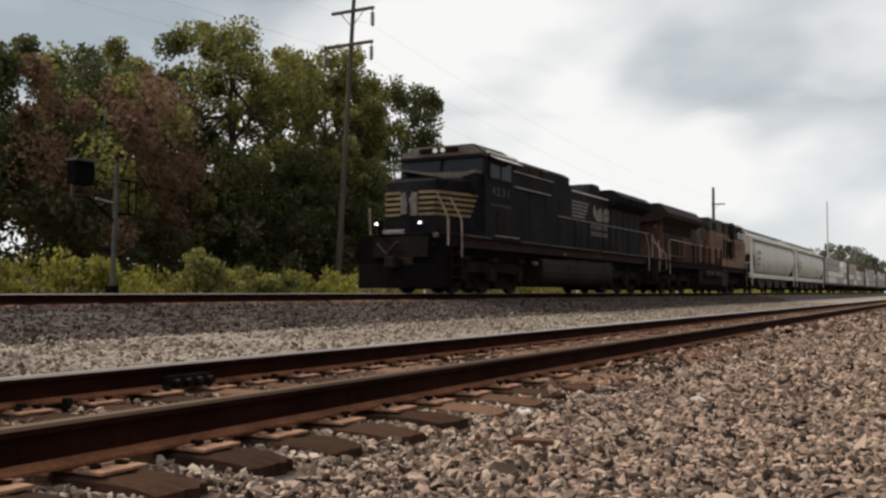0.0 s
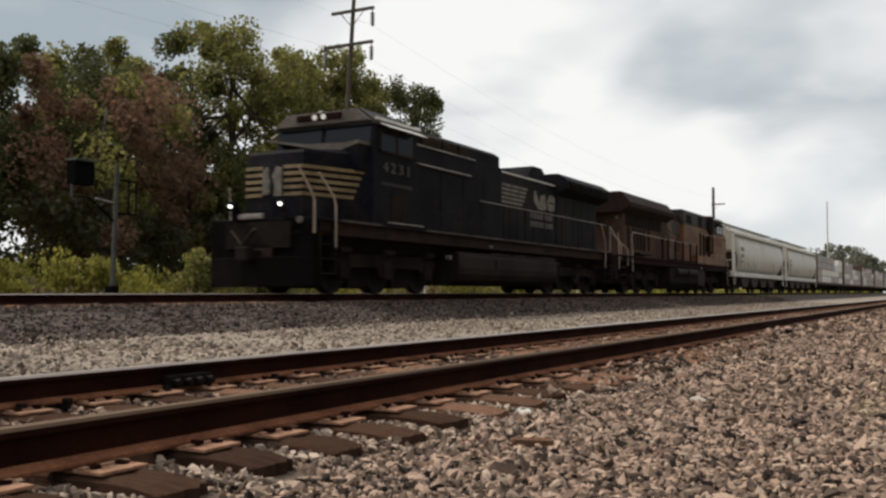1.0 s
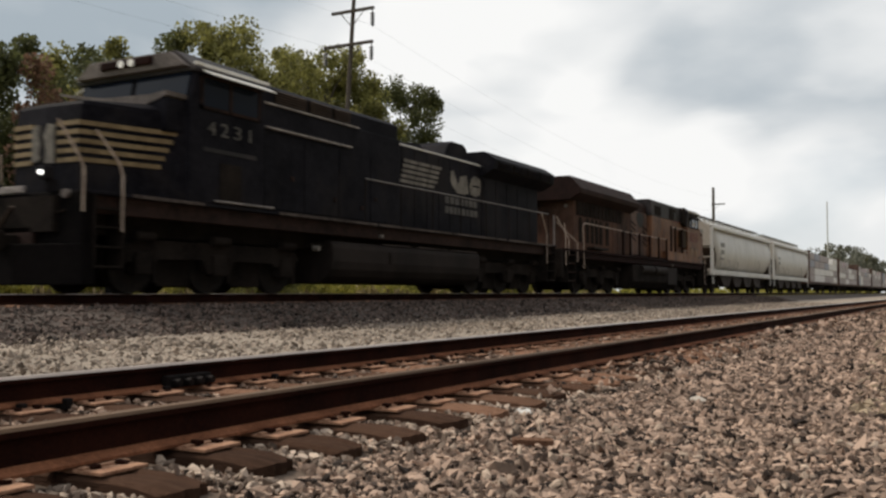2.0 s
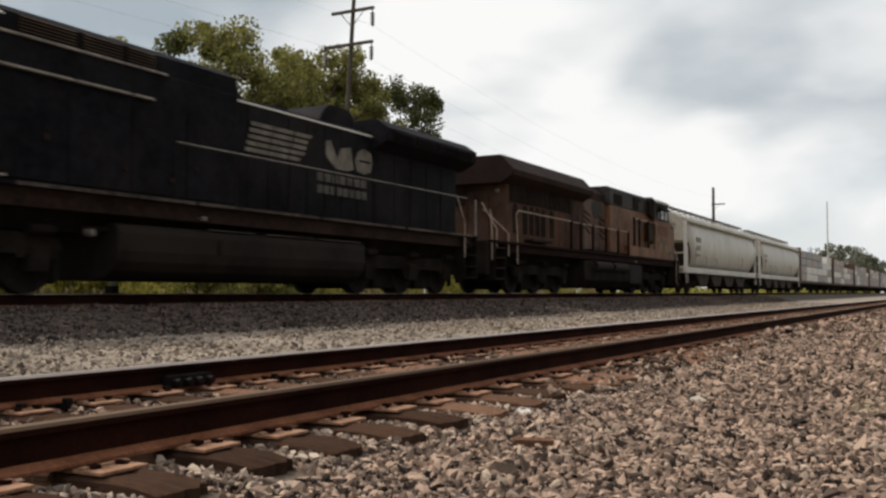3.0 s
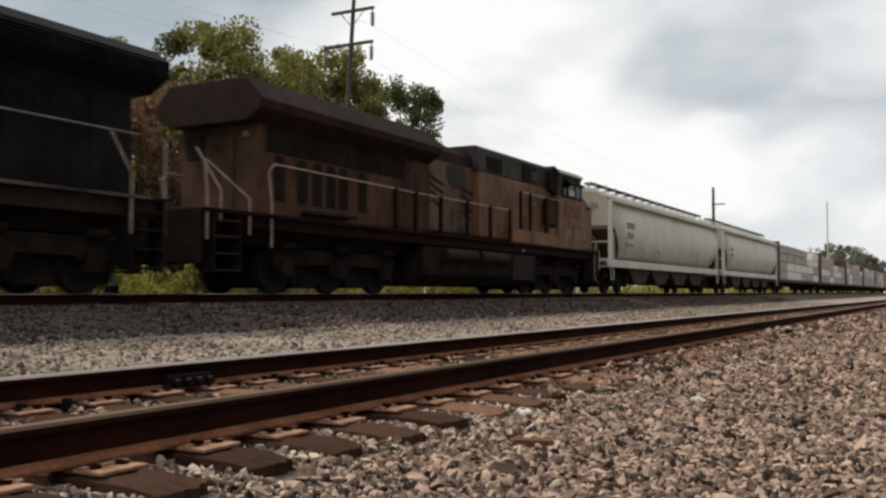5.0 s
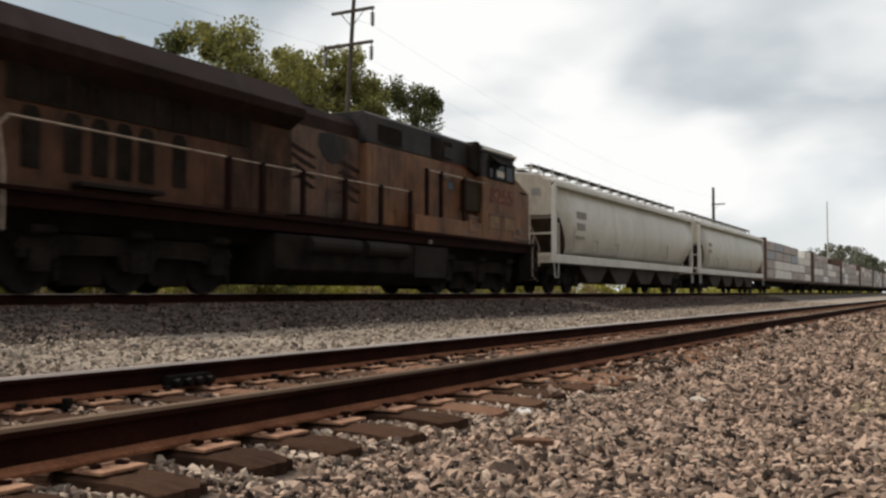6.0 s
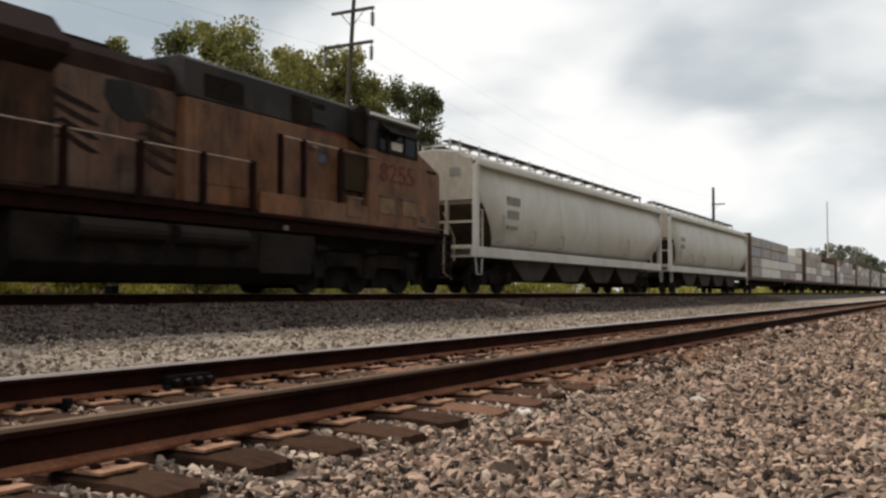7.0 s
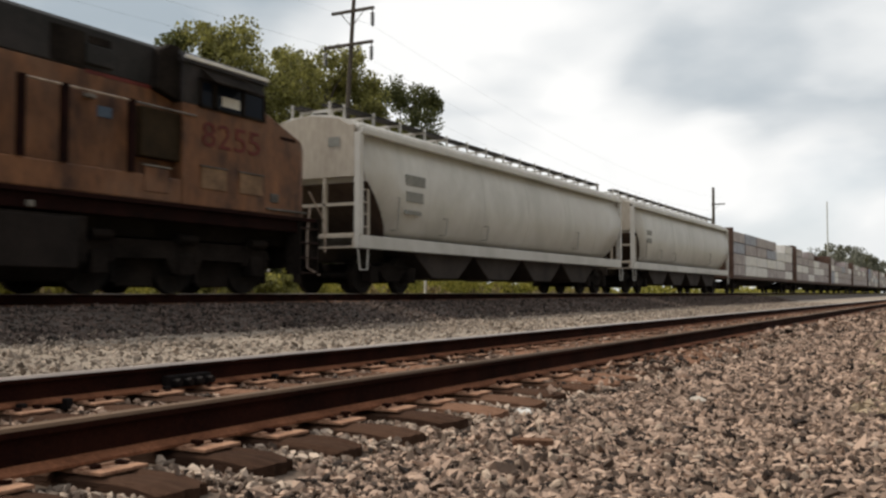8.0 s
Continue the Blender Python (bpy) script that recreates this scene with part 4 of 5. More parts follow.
def hood_doors(parent, xs, y, z0, z1, mat):
    for a, b in zip(xs, xs[1:]):
        d = 0.014 if y > 0 else -0.014
        part("hood_door", B(a + 0.025, b - 0.025, min(y, y + d), max(y, y + d), z0, z1, 0.004), mat, parent)


def louvre(parent, x0, x1, y, z0, z1, mat, n=7, name="louvre"):
    """A recessed frame with slanted slats on a side wall."""
    ob = part(name, B(x0, x1, min(y, y - 0.02), max(y, y - 0.02), z0, z1, 0.004), M_UNDER, parent)
    h = (z1 - z0) / n
    for i in range(n):
        z = z0 + (i + 0.5) * h
        bm = bmesh.new()
        prism(bm, [(y - 0.02, z + h * 0.3), (y - 0.055, z - h * 0.25), (y - 0.045, z - h * 0.32), (y - 0.02, z + h * 0.05)], "x", x0 + 0.03, x1 - 0.03)
        part("slat", bm, mat, ob)
    return ob


def black_locomotive():
    U0 = 21.6
    lo = thing("locomotive", "black road locomotive with cream nose stripes pulling the train", "locomotive")
    CARS.append((lo, U0))
    g = lambda u: u - U0
    # frame, deck and pilot
    part("side_sill", B(g(22.7), g(42.6), -1.40, -1.24, 1.30, 1.60, 0.02), M_SILL, lo, "dusty brown side sill")
    part("side_sill", B(g(22.7), g(42.6), 1.24, 1.40, 1.30, 1.60, 0.02), M_SILL, lo)
    for a, b in ((23.6, 25.3), (27.5, 31.2), (31.3, 35.0), (35.1, 38.6), (38.8, 42.4)):
        part("deck_edge", B(g(a), g(b), -1.525, -1.50, 1.60, 1.66, 0.006), M_DECKEDGE, lo, "pale deck edge")
    part("frame", B(g(22.5), g(42.7), -0.9, 0.9, 1.0, 1.58), M_UNDER, lo)
    part("deck", B(g(22.72), g(42.85), -1.50, 1.50, 1.60, 1.655, 0.012), M_BLACK, lo)
    part("pilot", B(g(22.62), g(22.80), -1.45, 1.45, 0.75, 1.66, 0.04), M_PILOT, lo)
    bm = bmesh.new()
    prism(bm, [(g(22.85), -1.48), (g(22.62), -1.45), (g(22.28), -0.25), (g(22.28), 0.25), (g(22.62), 1.45), (g(22.85), 1.48)], "z", 0.14, 0.80, 0.02)
    part("plough", bm, M_PILOT, lo)
    coupler(lo, g(22.6), -1)
    coupler(lo, g(42.7), 1)
    part("coupler_pocket", B(g(22.50), g(22.62), -0.42, 0.42, 0.68, 1.12, 0.04), M_SILL, lo)
    part("step_plate", B(g(22.56), g(22.62), -0.10, 0.60, 1.66, 1.78, 0.02), M_DUST, lo, "grey step plate on the pilot")
    bm = pipe(bmesh.new(), [(g(22.62), 0.95, 1.25), (g(22.50), 0.72, 1.40), (g(22.48), 0.42, 1.08), (g(22.48), 0.10, 1.42), (g(22.62), -0.15, 1.45)], 0.026)
    part("air_hose", bm, M_SLOPE, lo, "rust brown air hose")
    bm = pipe(bmesh.new(), [(g(22.62), -0.50, 1.6), (g(22.52), -0.78, 1.25), (g(22.62), -1.05, 1.35)], 0.025)
    part("air_hose", bm, M_UNDER, lo)
    part("hose_bracket", rod(bmesh.new(), (g(22.52), -1.12, 1.60), (g(22.60), -1.12, 1.60), 0.075, 14), M_BROW, lo, "pale round hose bracket")
    for y in (-0.70, 0.70):
        lamp = part("ditch_light", B(g(22.42), g(22.60), y - 0.10, y + 0.10, 1.84, 2.06, 0.03), M_BLACK, lo)
        part("bracket", B(g(22.50), g(22.74), y - 0.03, y + 0.03, 1.64, 1.86), M_BLACK, lamp)
        part("lens", rod(bmesh.new(), (g(22.40), y, 1.95), (g(22.43), y, 1.95), 0.036, 16), M_LAMP, lamp, "lit white lens")
    # nose
    rings = []
    bm = bmesh.new()
    for z, f, yf in ((1.655, 23.08, 0.80), (2.90, 23.10, 0.80), (3.18, 23.13, 0.79), (3.25, 23.18, 0.77), (3.39, 24.30, 0.74)):
        zs = z
        rings.append([bm.verts.new(p) for p in ((g(25.0), -1.40, zs), (g(f + 0.02 + (24.95 - f) * 0.55), -1.08, z), (g(f), -yf, z), (g(f - 0.05), 0, z), (g(f), yf, z), (g(f + 0.02 + (24.95 - f) * 0.55), 1.08, z), (g(25.0), 1.40, zs))])
    for r, s in zip(rings, rings[1:]):
        for i in range(6):
            bm.faces.new((r[i], r[i + 1], s[i + 1], s[i]))
    bm.faces.new(rings[-1])
    bmesh.ops.recalc_face_normals(bm, faces=bm.faces[:])
    part("nose", bm, M_BLACK, lo)
    part("nose_hood", B(g(24.48), g(25.0), -1.36, 1.36, 2.88, 3.50, 0.05), M_BLACK, lo)
    # nose stripes: five bars on the front face and round both corners
    for k in range(5):
        z = 2.20 + 0.155 * k
        for s in (-1, 1):
            bm = bmesh.new()
            prism(bm, [(g(23.035), s * 0.30), (g(23.06), s * 0.81), (g(24.10), s * 1.10), (g(24.50 + 0.07 * k), s * (1.22 + 0.025 * k)), (g(24.50 + 0.07 * k), s * (1.19 + 0.025 * k)), (g(24.15), s * 1.05), (g(23.14), s * 0.77), (g(23.12), s * 0.30)], "z", z, z + 0.078)
            part("nose_stripe", bm, M_CREAM, lo)
    bm = bmesh.new()
    prism(bm, [(-0.27, 2.20), (-0.05, 2.20), (0.02, 2.42), (0.10, 2.24), (0.27, 2.24), (0.27, 2.80), (0.14, 2.88), (0.02, 2.62), (-0.12, 2.88), (-0.27, 2.84)], "x", g(23.0), g(23.08))
    part("nose_emblem", bm, M_LETTER, lo, "plain white emblem on the nose")
    bm = bmesh.new()
    prism(bm, [(-0.02, 2.20), (0.08, 2.36), (0.04, 2.56), (0.12, 2.80), (0.0, 2.66), (-0.07, 2.40)], "x", g(22.985), g(23.0))
    part("nose_emblem", bm, M_BLACK, lo)
    # cab
    bm = bmesh.new()
    prism(bm, [(g(24.95), 1.655), (g(24.95), 3.46), (g(25.12), 4.20), (g(27.05), 4.20), (g(27.05), 1.655)], "y", -1.47, 1.47, 0.03)
    cab = part("cab", bm, M_BLACK, lo)
    bm = bmesh.new()
    prism(bm, [(-1.53, 4.06), (-1.52, 4.13), (-1.06, 4.47), (1.06, 4.47), (1.52, 4.13), (1.53, 4.06)], "x", g(25.0), g(27.1), 0.02)
    part("cab_roof", bm, M_GREY, lo)
    bm = bmesh.new()
    prism(bm, [(-1.42, 4.13), (-1.02, 4.43), (1.02, 4.43), (1.42, 4.13)], "x", g(24.86), g(25.02), 0.02)
    part("brow", bm, M_BROW, lo, "dust grey brow over the windscreen")
    part("headlight", B(g(24.80), g(24.88), -0.62, 0.70, 4.23, 4.39, 0.03), M_REDPOST, lo, "dark red headlight housing")
    for y in (-0.13, 0.13):
        part("headlight_lens", rod(bmesh.new(), (g(24.78), y, 4.30), (g(24.81), y, 4.30), 0.07, 14), M_DIMLAMP, lo, "dim warm headlight lens")
    # pale V shaped as the sky reflection under the windscreen, and the panes
    bm = bmesh.new()
    prism(bm, [(1.36, 3.80), (1.36, 3.75), (-0.72, 3.35), (-1.38, 3.52), (-1.38, 3.60), (-1.0, 3.56), (0.2, 3.60)], "x", g(24.45), g(24.965))
    part("sky_sheen_ledge", bm, M_BROW, cab, "grey ledge painted as sky reflection under the windscreen")
    for s in (-1, 1):
        bm = bmesh.new()
        y0, y1 = sorted((s * 0.06, s * 1.38))
        v = [bm.verts.new(p) for p in ((g(24.955), y0, 3.56), (g(24.955), y1, 3.58), (g(25.088), y1, 4.13), (g(25.088), y0, 4.14))]
        w = [bm.verts.new(Vector(q.co) + Vector((-0.02, 0, 0.004))) for q in v]
        bm.faces.new(v), bm.faces.new(w[::-1])
        for i in range(4):
            bm.faces.new((v[i], w[i], w[(i + 1) % 4], v[(i + 1) % 4]))
        bmesh.ops.recalc_face_normals(bm, faces=bm.faces[:])
        part("windscreen", bm, M_GLASS, cab)
    for s in (-1, 1):
        for a, b in ((25.28, 25.98), (26.06, 26.82)):
            y = s * 1.475
            part("side_window", B(g(a), g(b), min(y, y + s * 0.012), max(y, y + s * 0.012), 3.46, 3.98, 0.004), M_GLASS, cab)
        bm = bmesh.new()
        for a, b, z0, z1 in ((25.20, 25.27, 3.40, 4.03), (25.985, 26.055, 3.40, 4.03), (26.83, 26.89, 3.40, 4.03), (25.20, 26.89, 3.40, 3.455), (25.20, 26.89, 3.985, 4.03)):
            box(bm, g(a), g(b), min(s * 1.47, s * 1.50), max(s * 1.47, s * 1.50), z0, z1)
        part("window_frame", bm, M_SILL, cab)
        # pale sunshade and gutter, whitened further for the sky they reflect
        bm = bmesh.new()
        prism(bm, [(s * 1.48, 4.10), (s * 1.80, 3.96), (s * 1.80, 3.985), (s * 1.48, 4.135)], "x", g(25.2), g(27.0))
        part("sunshade", bm, M_LUMWHITE, cab, "white hinged sunshade")
        part("gutter", B(g(25.0), g(27.1), min(s * 1.50, s * 1.56), max(s * 1.50, s * 1.56), 4.16, 4.22, 0.01), M_LUMWHITE, cab)
    for i, c in enumerate("4231"):
        letters(c, 0.36, M_FADED, cab, "cab_numeral", g(25.40 + 0.34 * i), -1.478, 2.95, 0.22 if c != "1" else 0.07)
    part("small_lettering", B(g(25.3), g(26.8), -1.478, -1.471, 2.62, 2.70), M_GREY, cab)
    part("side_door", B(g(25.75), g(26.35), -1.485, -1.471, 1.70, 2.45, 0.004), M_UNDER, cab)
    part("tread", B(g(25.6), g(27.3), -1.53, -1.47, 1.70, 1.74, 0.01), M_DUST, lo, "scuffed grey walkway edge")
    # equipment cabin behind the cab
    part("equipment_cabin", B(g(27.05), g(32.5), -1.36, 1.36, 1.655, 3.86, 0.03), M_BLACK, lo)
    bm = bmesh.new()
    prism(bm, [(-1.22, 3.86), (-1.22, 4.22), (-1.0, 4.36), (1.0, 4.36), (1.22, 4.22), (1.22, 3.86)], "x", g(27.1), g(32.62), 0.02)
    part("blower_housing", bm, M_BLACK, lo)
    for a, b in ((27.65, 28.75), (28.85, 29.70), (29.78, 30.45)):
        louvre(lo, g(a), g(b), -1.222, 3.90, 4.22, M_SLOPE, 6)
    # ledges and roof rail: pale colour paints the sky reflected on their tops
    for a, b in ((27.15, 28.55), (28.62, 29.72), (29.80, 30.25)):
        part("ledge", B(g(a), g(b), -1.44, -1.36, 3.34, 3.385, 0.012), M_DUST, lo, "cabin side ledge with sky reflection in its pale colour")
    part("roof_rail", B(g(27.1), g(30.6), -1.40, -1.36, 3.84, 3.885, 0.012), M_DUST, lo)
    hood_doors(lo, [g(u) for u in (27.15, 28.5, 29.8, 31.1, 32.4)], -1.361, 1.72, 3.26, M_BLACK)
    for u, z in ((28.05, 2.35), (29.6, 2.05), (30.7, 1.95), (31.3, 2.2)):
        part("latch", B(g(u), g(u + 0.09), -1.40, -1.37, z, z + 0.1, 0.01), M_SILL, lo)
    # engine hood
    bm = bmesh.new()
    prism(bm, [(-0.92, 1.655), (-0.92, 3.86), (-0.80, 4.0), (0.80, 4.0), (0.92, 3.86), (0.92, 1.655)], "x", g(32.5), g(38.05), 0.015)
    part("engine_hood", bm, M_BLACK, lo)
    # white here paints the bright sky glint along the hood edge
    part("hood_gutter", B(g(32.65), g(38.0), -0.945, -0.90, 3.865, 3.91, 0.01), M_LUMWHITE, lo, "gutter along the hood roof with a painted sky glint")
    hood_doors(lo, [g(32.6 + 0.675 * i) for i in range(9)], -0.92, 1.75, 3.80, M_BLACK)
    bm = bmesh.new()
    prism(bm, [(g(36.0), 3.98), (g(36.25), 4.32), (g(36.45), 4.44), (g(37.2), 4.44), (g(37.45), 4.30), (g(37.45), 3.98)], "y", -0.75, 0.6, 0.03)
    part("exhaust_hood", bm, M_BLACK, lo)
    part("horn", B(g(34.9), g(35.4), -0.35, 0.3, 4.0, 4.22, 0.06), M_BLACK, lo)
    # side emblem: stripes, a plain dark shape, white shapes and bars for the lettering
    for k in range(5):
        z = 2.90 + 0.138 * k
        a, b = 33.20 + 0.05 * k, 35.30 + 0.07 * k
        for p, q in ((a, a + 0.72), (a + 0.75, a + 1.42), (a + 1.46, b)):
            part("side_stripe", B(g(p), g(q), -0.951, -0.937, z, z + 0.085), M_LETTER, lo)
    bm = bmesh.new()
    prism(bm, [(g(34.95), 2.80), (g(35.10), 3.02), (g(35.22), 3.08), (g(35.32), 3.36), (g(35.52), 3.56), (g(35.72), 3.58), (g(35.90), 3.40), (g(36.10), 3.02), (g(36.0), 2.80)], "y", -0.958, -0.951)
    part("side_emblem", bm, M_BLACK, lo, "plain dark shape over the stripes")
    for poly in ([(36.02, 3.50), (36.20, 3.54), (36.46, 3.12), (36.62, 3.40), (37.02, 3.48), (37.16, 2.96), (36.90, 2.90), (36.40, 2.90), (36.02, 3.16)],
                 [(37.22, 3.18), (37.34, 3.42), (37.60, 3.52), (37.92, 3.44), (37.98, 3.20), (37.90, 2.98), (37.62, 2.90), (37.30, 2.94)]):
        bm = bmesh.new()
        prism(bm, [(g(u), z) for u, z in poly], "y", -0.951, -0.937)
        part("side_emblem", bm, M_LETTER, lo)
    for a, b, z in ((37.40, 37.90, 3.18),):
        part("side_emblem", B(g(a), g(b), -0.955, -0.951, z, z + 0.055), M_BLACK, lo)
    for z, h, n in ((2.56, 0.19, 7), (2.28, 0.19, 8)):
        w = 2.1 / n
        for i in range(n):
            part("lettering_bar", B(g(35.68 + w * i), g(35.68 + w * i + w * 0.78), -0.951, -0.937, z, z + h), M_FADED, lo)
    # radiator section
    part("radiator_cabin", B(g(38.05), g(42.45), -0.95, 0.95, 1.655, 3.62, 0.02), M_BLACK, lo)
    bm = bmesh.new()
    prism(bm, [(-0.95, 3.55), (-1.38, 3.78), (-1.42, 4.08), (-1.05, 4.33), (1.05, 4.33), (1.42, 4.08), (1.38, 3.78), (0.95, 3.55)], "x", g(38.0), g(42.9), 0.02)
    part("radiator_wing", bm, M_BLACK, lo)
    hood_doors(lo, [g(38.15 + 0.84 * i) for i in range(6)], -0.952, 1.75, 3.5, M_BLACK)
    for i in range(4):
        louvre(lo, g(38.3 + 1.1 * i), g(39.3 + 1.1 * i), -1.40, 3.82, 4.05, M_BLACK, 4)
    part("rear_door", B(g(42.44), g(42.47), -0.4, 0.4, 1.75, 3.4, 0.004), M_UNDER, lo)
    part("rear_number_board", B(g(42.44), g(42.50), 0.5, 0.85, 3.1, 3.4, 0.01), M_DUST, lo)
    # walkway rails
    handrail(lo, [g(30.75 + 1.63 * i) for i in range(8)], -1.47, 1.65, 2.69, M_DIMRAIL, M_UNDER, 0.018)
    handrail(lo, [g(30.75 + 1.63 * i) for i in range(8)], 1.47, 1.65, 2.69, M_DIMRAIL, M_UNDER, 0.018)
    for s in (-1, 1):
        y = s * 1.50
        if s > 0:
            part("grab_rail", pipe(bmesh.new(), [(g(23.3), y, 2.5), (g(23.4), y, 1.0)], 0.022), M_RAILING, lo)
            steps(lo, g(22.84), g(23.40), s)
            steps(lo, g(42.0), g(42.7), s)
            continue
        part("grab_rail", pipe(bmesh.new(), [(g(22.20), y * 0.90, 2.72 if s < 0 else 2.2), (g(22.50), y, 2.15), (g(22.58), y, 2.0), (g(22.58), y, 1.3)], 0.022), M_RAILING, lo)
        part("grab_rail", pipe(bmesh.new(), [(g(22.95), y * 0.9, 2.66), (g(23.30), y, 2.15), (g(23.38), y, 1.95), (g(23.38), y, 1.02)], 0.022), M_RAILING, lo)
        part("grab_rail", pipe(bmesh.new(), [(g(42.78), y * 0.95, 2.7), (g(42.78), y * 0.95, 1.0)], 0.03), M_DUST, lo)
        part("grab_rail", pipe(bmesh.new(), [(g(41.5), y, 2.66), (g(41.95), y, 2.0), (g(41.95), y, 1.0)], 0.022), M_RAILING, lo)
        steps(lo, g(22.84), g(23.40), s)
        steps(lo, g(42.0), g(42.7), s)
    # under the deck
    bm = bmesh.new()
    side = [(1.30, 1.18), (1.39, 1.13), (1.42, 1.02), (1.42, 0.72), (1.38, 0.54), (1.28, 0.38), (1.12, 0.27), (0.9, 0.23)]
    prism(bm, [(-y, z) for y, z in side] + [(y, z) for y, z in reversed(side)], "x", g(29.5), g(36.95), 0.02)
    tank = part("fuel_tank", bm, M_TANK, lo, "dusty grey brown fuel tank")
    for a, b in ((31.7, 33.0), (33.4, 35.0), (35.2, 36.8)):
        part("tank_edge", B(g(a), g(b), -1.40, -1.34, 1.17, 1.195, 0.008), M_DECKEDGE, tank)
    part("sight_glass", B(g(31.9), g(32.0), -1.435, -1.40, 0.72, 1.0, 0.01), M_UNDER, tank)
    part("air_reservoir", rod(bmesh.new(), (g(29.0), -1.15, 1.05), (g(36.0), -1.15, 1.28), 0.06, 8), M_UNDER, lo)
    part("side_lamp", B(g(31.42), g(31.50), -1.52, -1.40, 1.33, 1.41, 0.02), M_LETTER, lo)
    part("filler_cap", rod(bmesh.new(), (g(28.95), -1.45, 0.98), (g(28.95), -1.3, 0.98), 0.06, 10), M_LETTER, lo)
    truck(lo, g(26.15), (-1.95, 0, 2.05), 0.53, True)
    truck(lo, g(39.6), (-2.05, 0, 1.95), 0.53, True)
    return lo


def yellow_locomotive():
    U0 = 43.3
    lo = thing("locomotive", "grimy yellow road locomotive running with its long hood leading", "locomotive")
    CARS.append((lo, U0))
    g = lambda u: u - U0
    part("frame", B(g(43.9), g(65.3), -0.9, 0.9, 1.0, 1.5), M_UNDER, lo)
    part("deck", B(g(43.75), g(65.55), -1.50, 1.50, 1.52, 1.60, 0.012), M_REDPOST, lo)
    for s in (-1, 1):
        part("side_sill", B(g(44.9), g(65.0), min(s * 1.26, s * 1.42), max(s * 1.26, s * 1.42), 1.28, 1.52, 0.02), M_REDPOST, lo)
        # raised side panels beside the cab half
        part("side_cabinet", B(g(57.6), g(61.53), min(s * 0.95, s * 1.46), max(s * 0.95, s * 1.46), 1.60, 2.04, 0.03), M_CABYEL, lo)
        part("side_cabinet", B(g(52.8), g(57.6), min(s * 0.95, s * 1.40), max(s * 0.95, s * 1.40), 1.60, 1.68, 0.02), M_REDPOST, lo)
    for x, s in ((43.62, -1), (65.45, 1)):
        part("pilot", B(g(x - 0.14), g(x + 0.14), -1.42, 1.42, 0.55, 1.58, 0.04), M_UNDER, lo)
        coupler(lo, g(x + s * 0.05), s)
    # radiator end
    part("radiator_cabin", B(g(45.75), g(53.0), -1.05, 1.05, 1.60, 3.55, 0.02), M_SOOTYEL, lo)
    bm = bmesh.new()
    prism(bm, [(-1.05, 3.50), (-1.44, 3.74), (-1.48, 3.92), (-1.05, 4.40), (1.05, 4.40), (1.48, 3.92), (1.44, 3.74), (1.05, 3.50)], "x", g(45.35), g(52.95), 0.025)
    part("radiator_wing", bm, M_ROOFBRN, lo, "sooty brown overhanging radiator roof")
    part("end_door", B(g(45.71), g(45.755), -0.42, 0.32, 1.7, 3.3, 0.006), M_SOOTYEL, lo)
    part("end_window", B(g(45.70), g(45.76), 0.45, 0.85, 2.85, 3.35, 0.01), M_UNDER, lo)
    part("end_lamp", rod(bmesh.new(), (g(45.68), -0.75, 3.3), (g(45.76), -0.75, 3.3), 0.07, 12), M_LETTER, lo)
    part("intake_grille", B(g(46.0), g(51.6), -1.075, -1.05, 2.96, 3.52, 0.008), M_UNDER, lo, "black intake grille")
    for k in range(12):
        part("grille_bar", B(g(46.15 + 0.47 * k), g(46.20 + 0.47 * k), -1.095, -1.07, 2.98, 3.50), M_ROOFBRN, lo)
    for a in (46.28, 47.08, 47.63, 48.15, 48.67, 49.47):
        bm = bmesh.new()
        prism(bm, [(g(a), 1.95), (g(a + 0.33), 1.95), (g(a + 0.33), 2.80), (g(a + 0.26), 2.91), (g(a + 0.07), 2.91), (g(a), 2.80)], "y", -1.07, -1.05)
        part("side_slot", bm, M_UNDER, lo, "dark arched opening")
    part("side_tray", B(g(47.2), g(49.0), -1.35, -1.06, 1.72, 1.80, 0.02), M_TANK, lo)
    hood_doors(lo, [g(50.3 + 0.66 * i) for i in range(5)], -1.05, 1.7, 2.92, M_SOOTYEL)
    # engine hood, yellow below a dark grey roof
    part("engine_hood", B(g(53.0), g(55.8), -0.96, 0.96, 1.60, 3.72, 0.01), M_YELLOW, lo)
    bm = bmesh.new()
    prism(bm, [(-0.955, 3.72), (-0.955, 4.02), (-0.8, 4.22), (0.8, 4.22), (0.955, 4.02), (0.955, 3.72)], "x", g(53.0), g(55.8), 0.015)
    part("hood_roof", bm, M_ROOFBRN, lo)
    hood_doors(lo, [g(53.05 + 0.68 * i) for i in range(5)], -0.96, 1.75, 3.66, M_YELLOW)
    hood_doors(lo, [g(55.95 + 0.78 * i) for i in range(4)], -1.20, 2.08, 3.50, M_CABYEL)
    part("exhaust_hood", B(g(53.6), g(54.6), -0.5, 0.5, 4.2, 4.40, 0.05), M_ROOFBRN, lo)
    part("hood_vent", B(g(56.25), g(57.35), -1.215, -1.195, 3.72, 4.16, 0.006), M_UNDER, lo)
    # faded emblem on the hood, plain shapes only
    bm = bmesh.new()
    prism(bm, [(g(54.1), 3.64), (g(54.6), 3.70), (g(55.12), 3.64), (g(55.16), 3.32), (g(54.95), 3.10), (g(54.6), 2.98), (g(54.25), 3.12), (g(54.06), 3.36)], "y", -0.987, -0.973)
    part("hood_emblem", bm, M_GREY, lo, "faded grey shield shape")
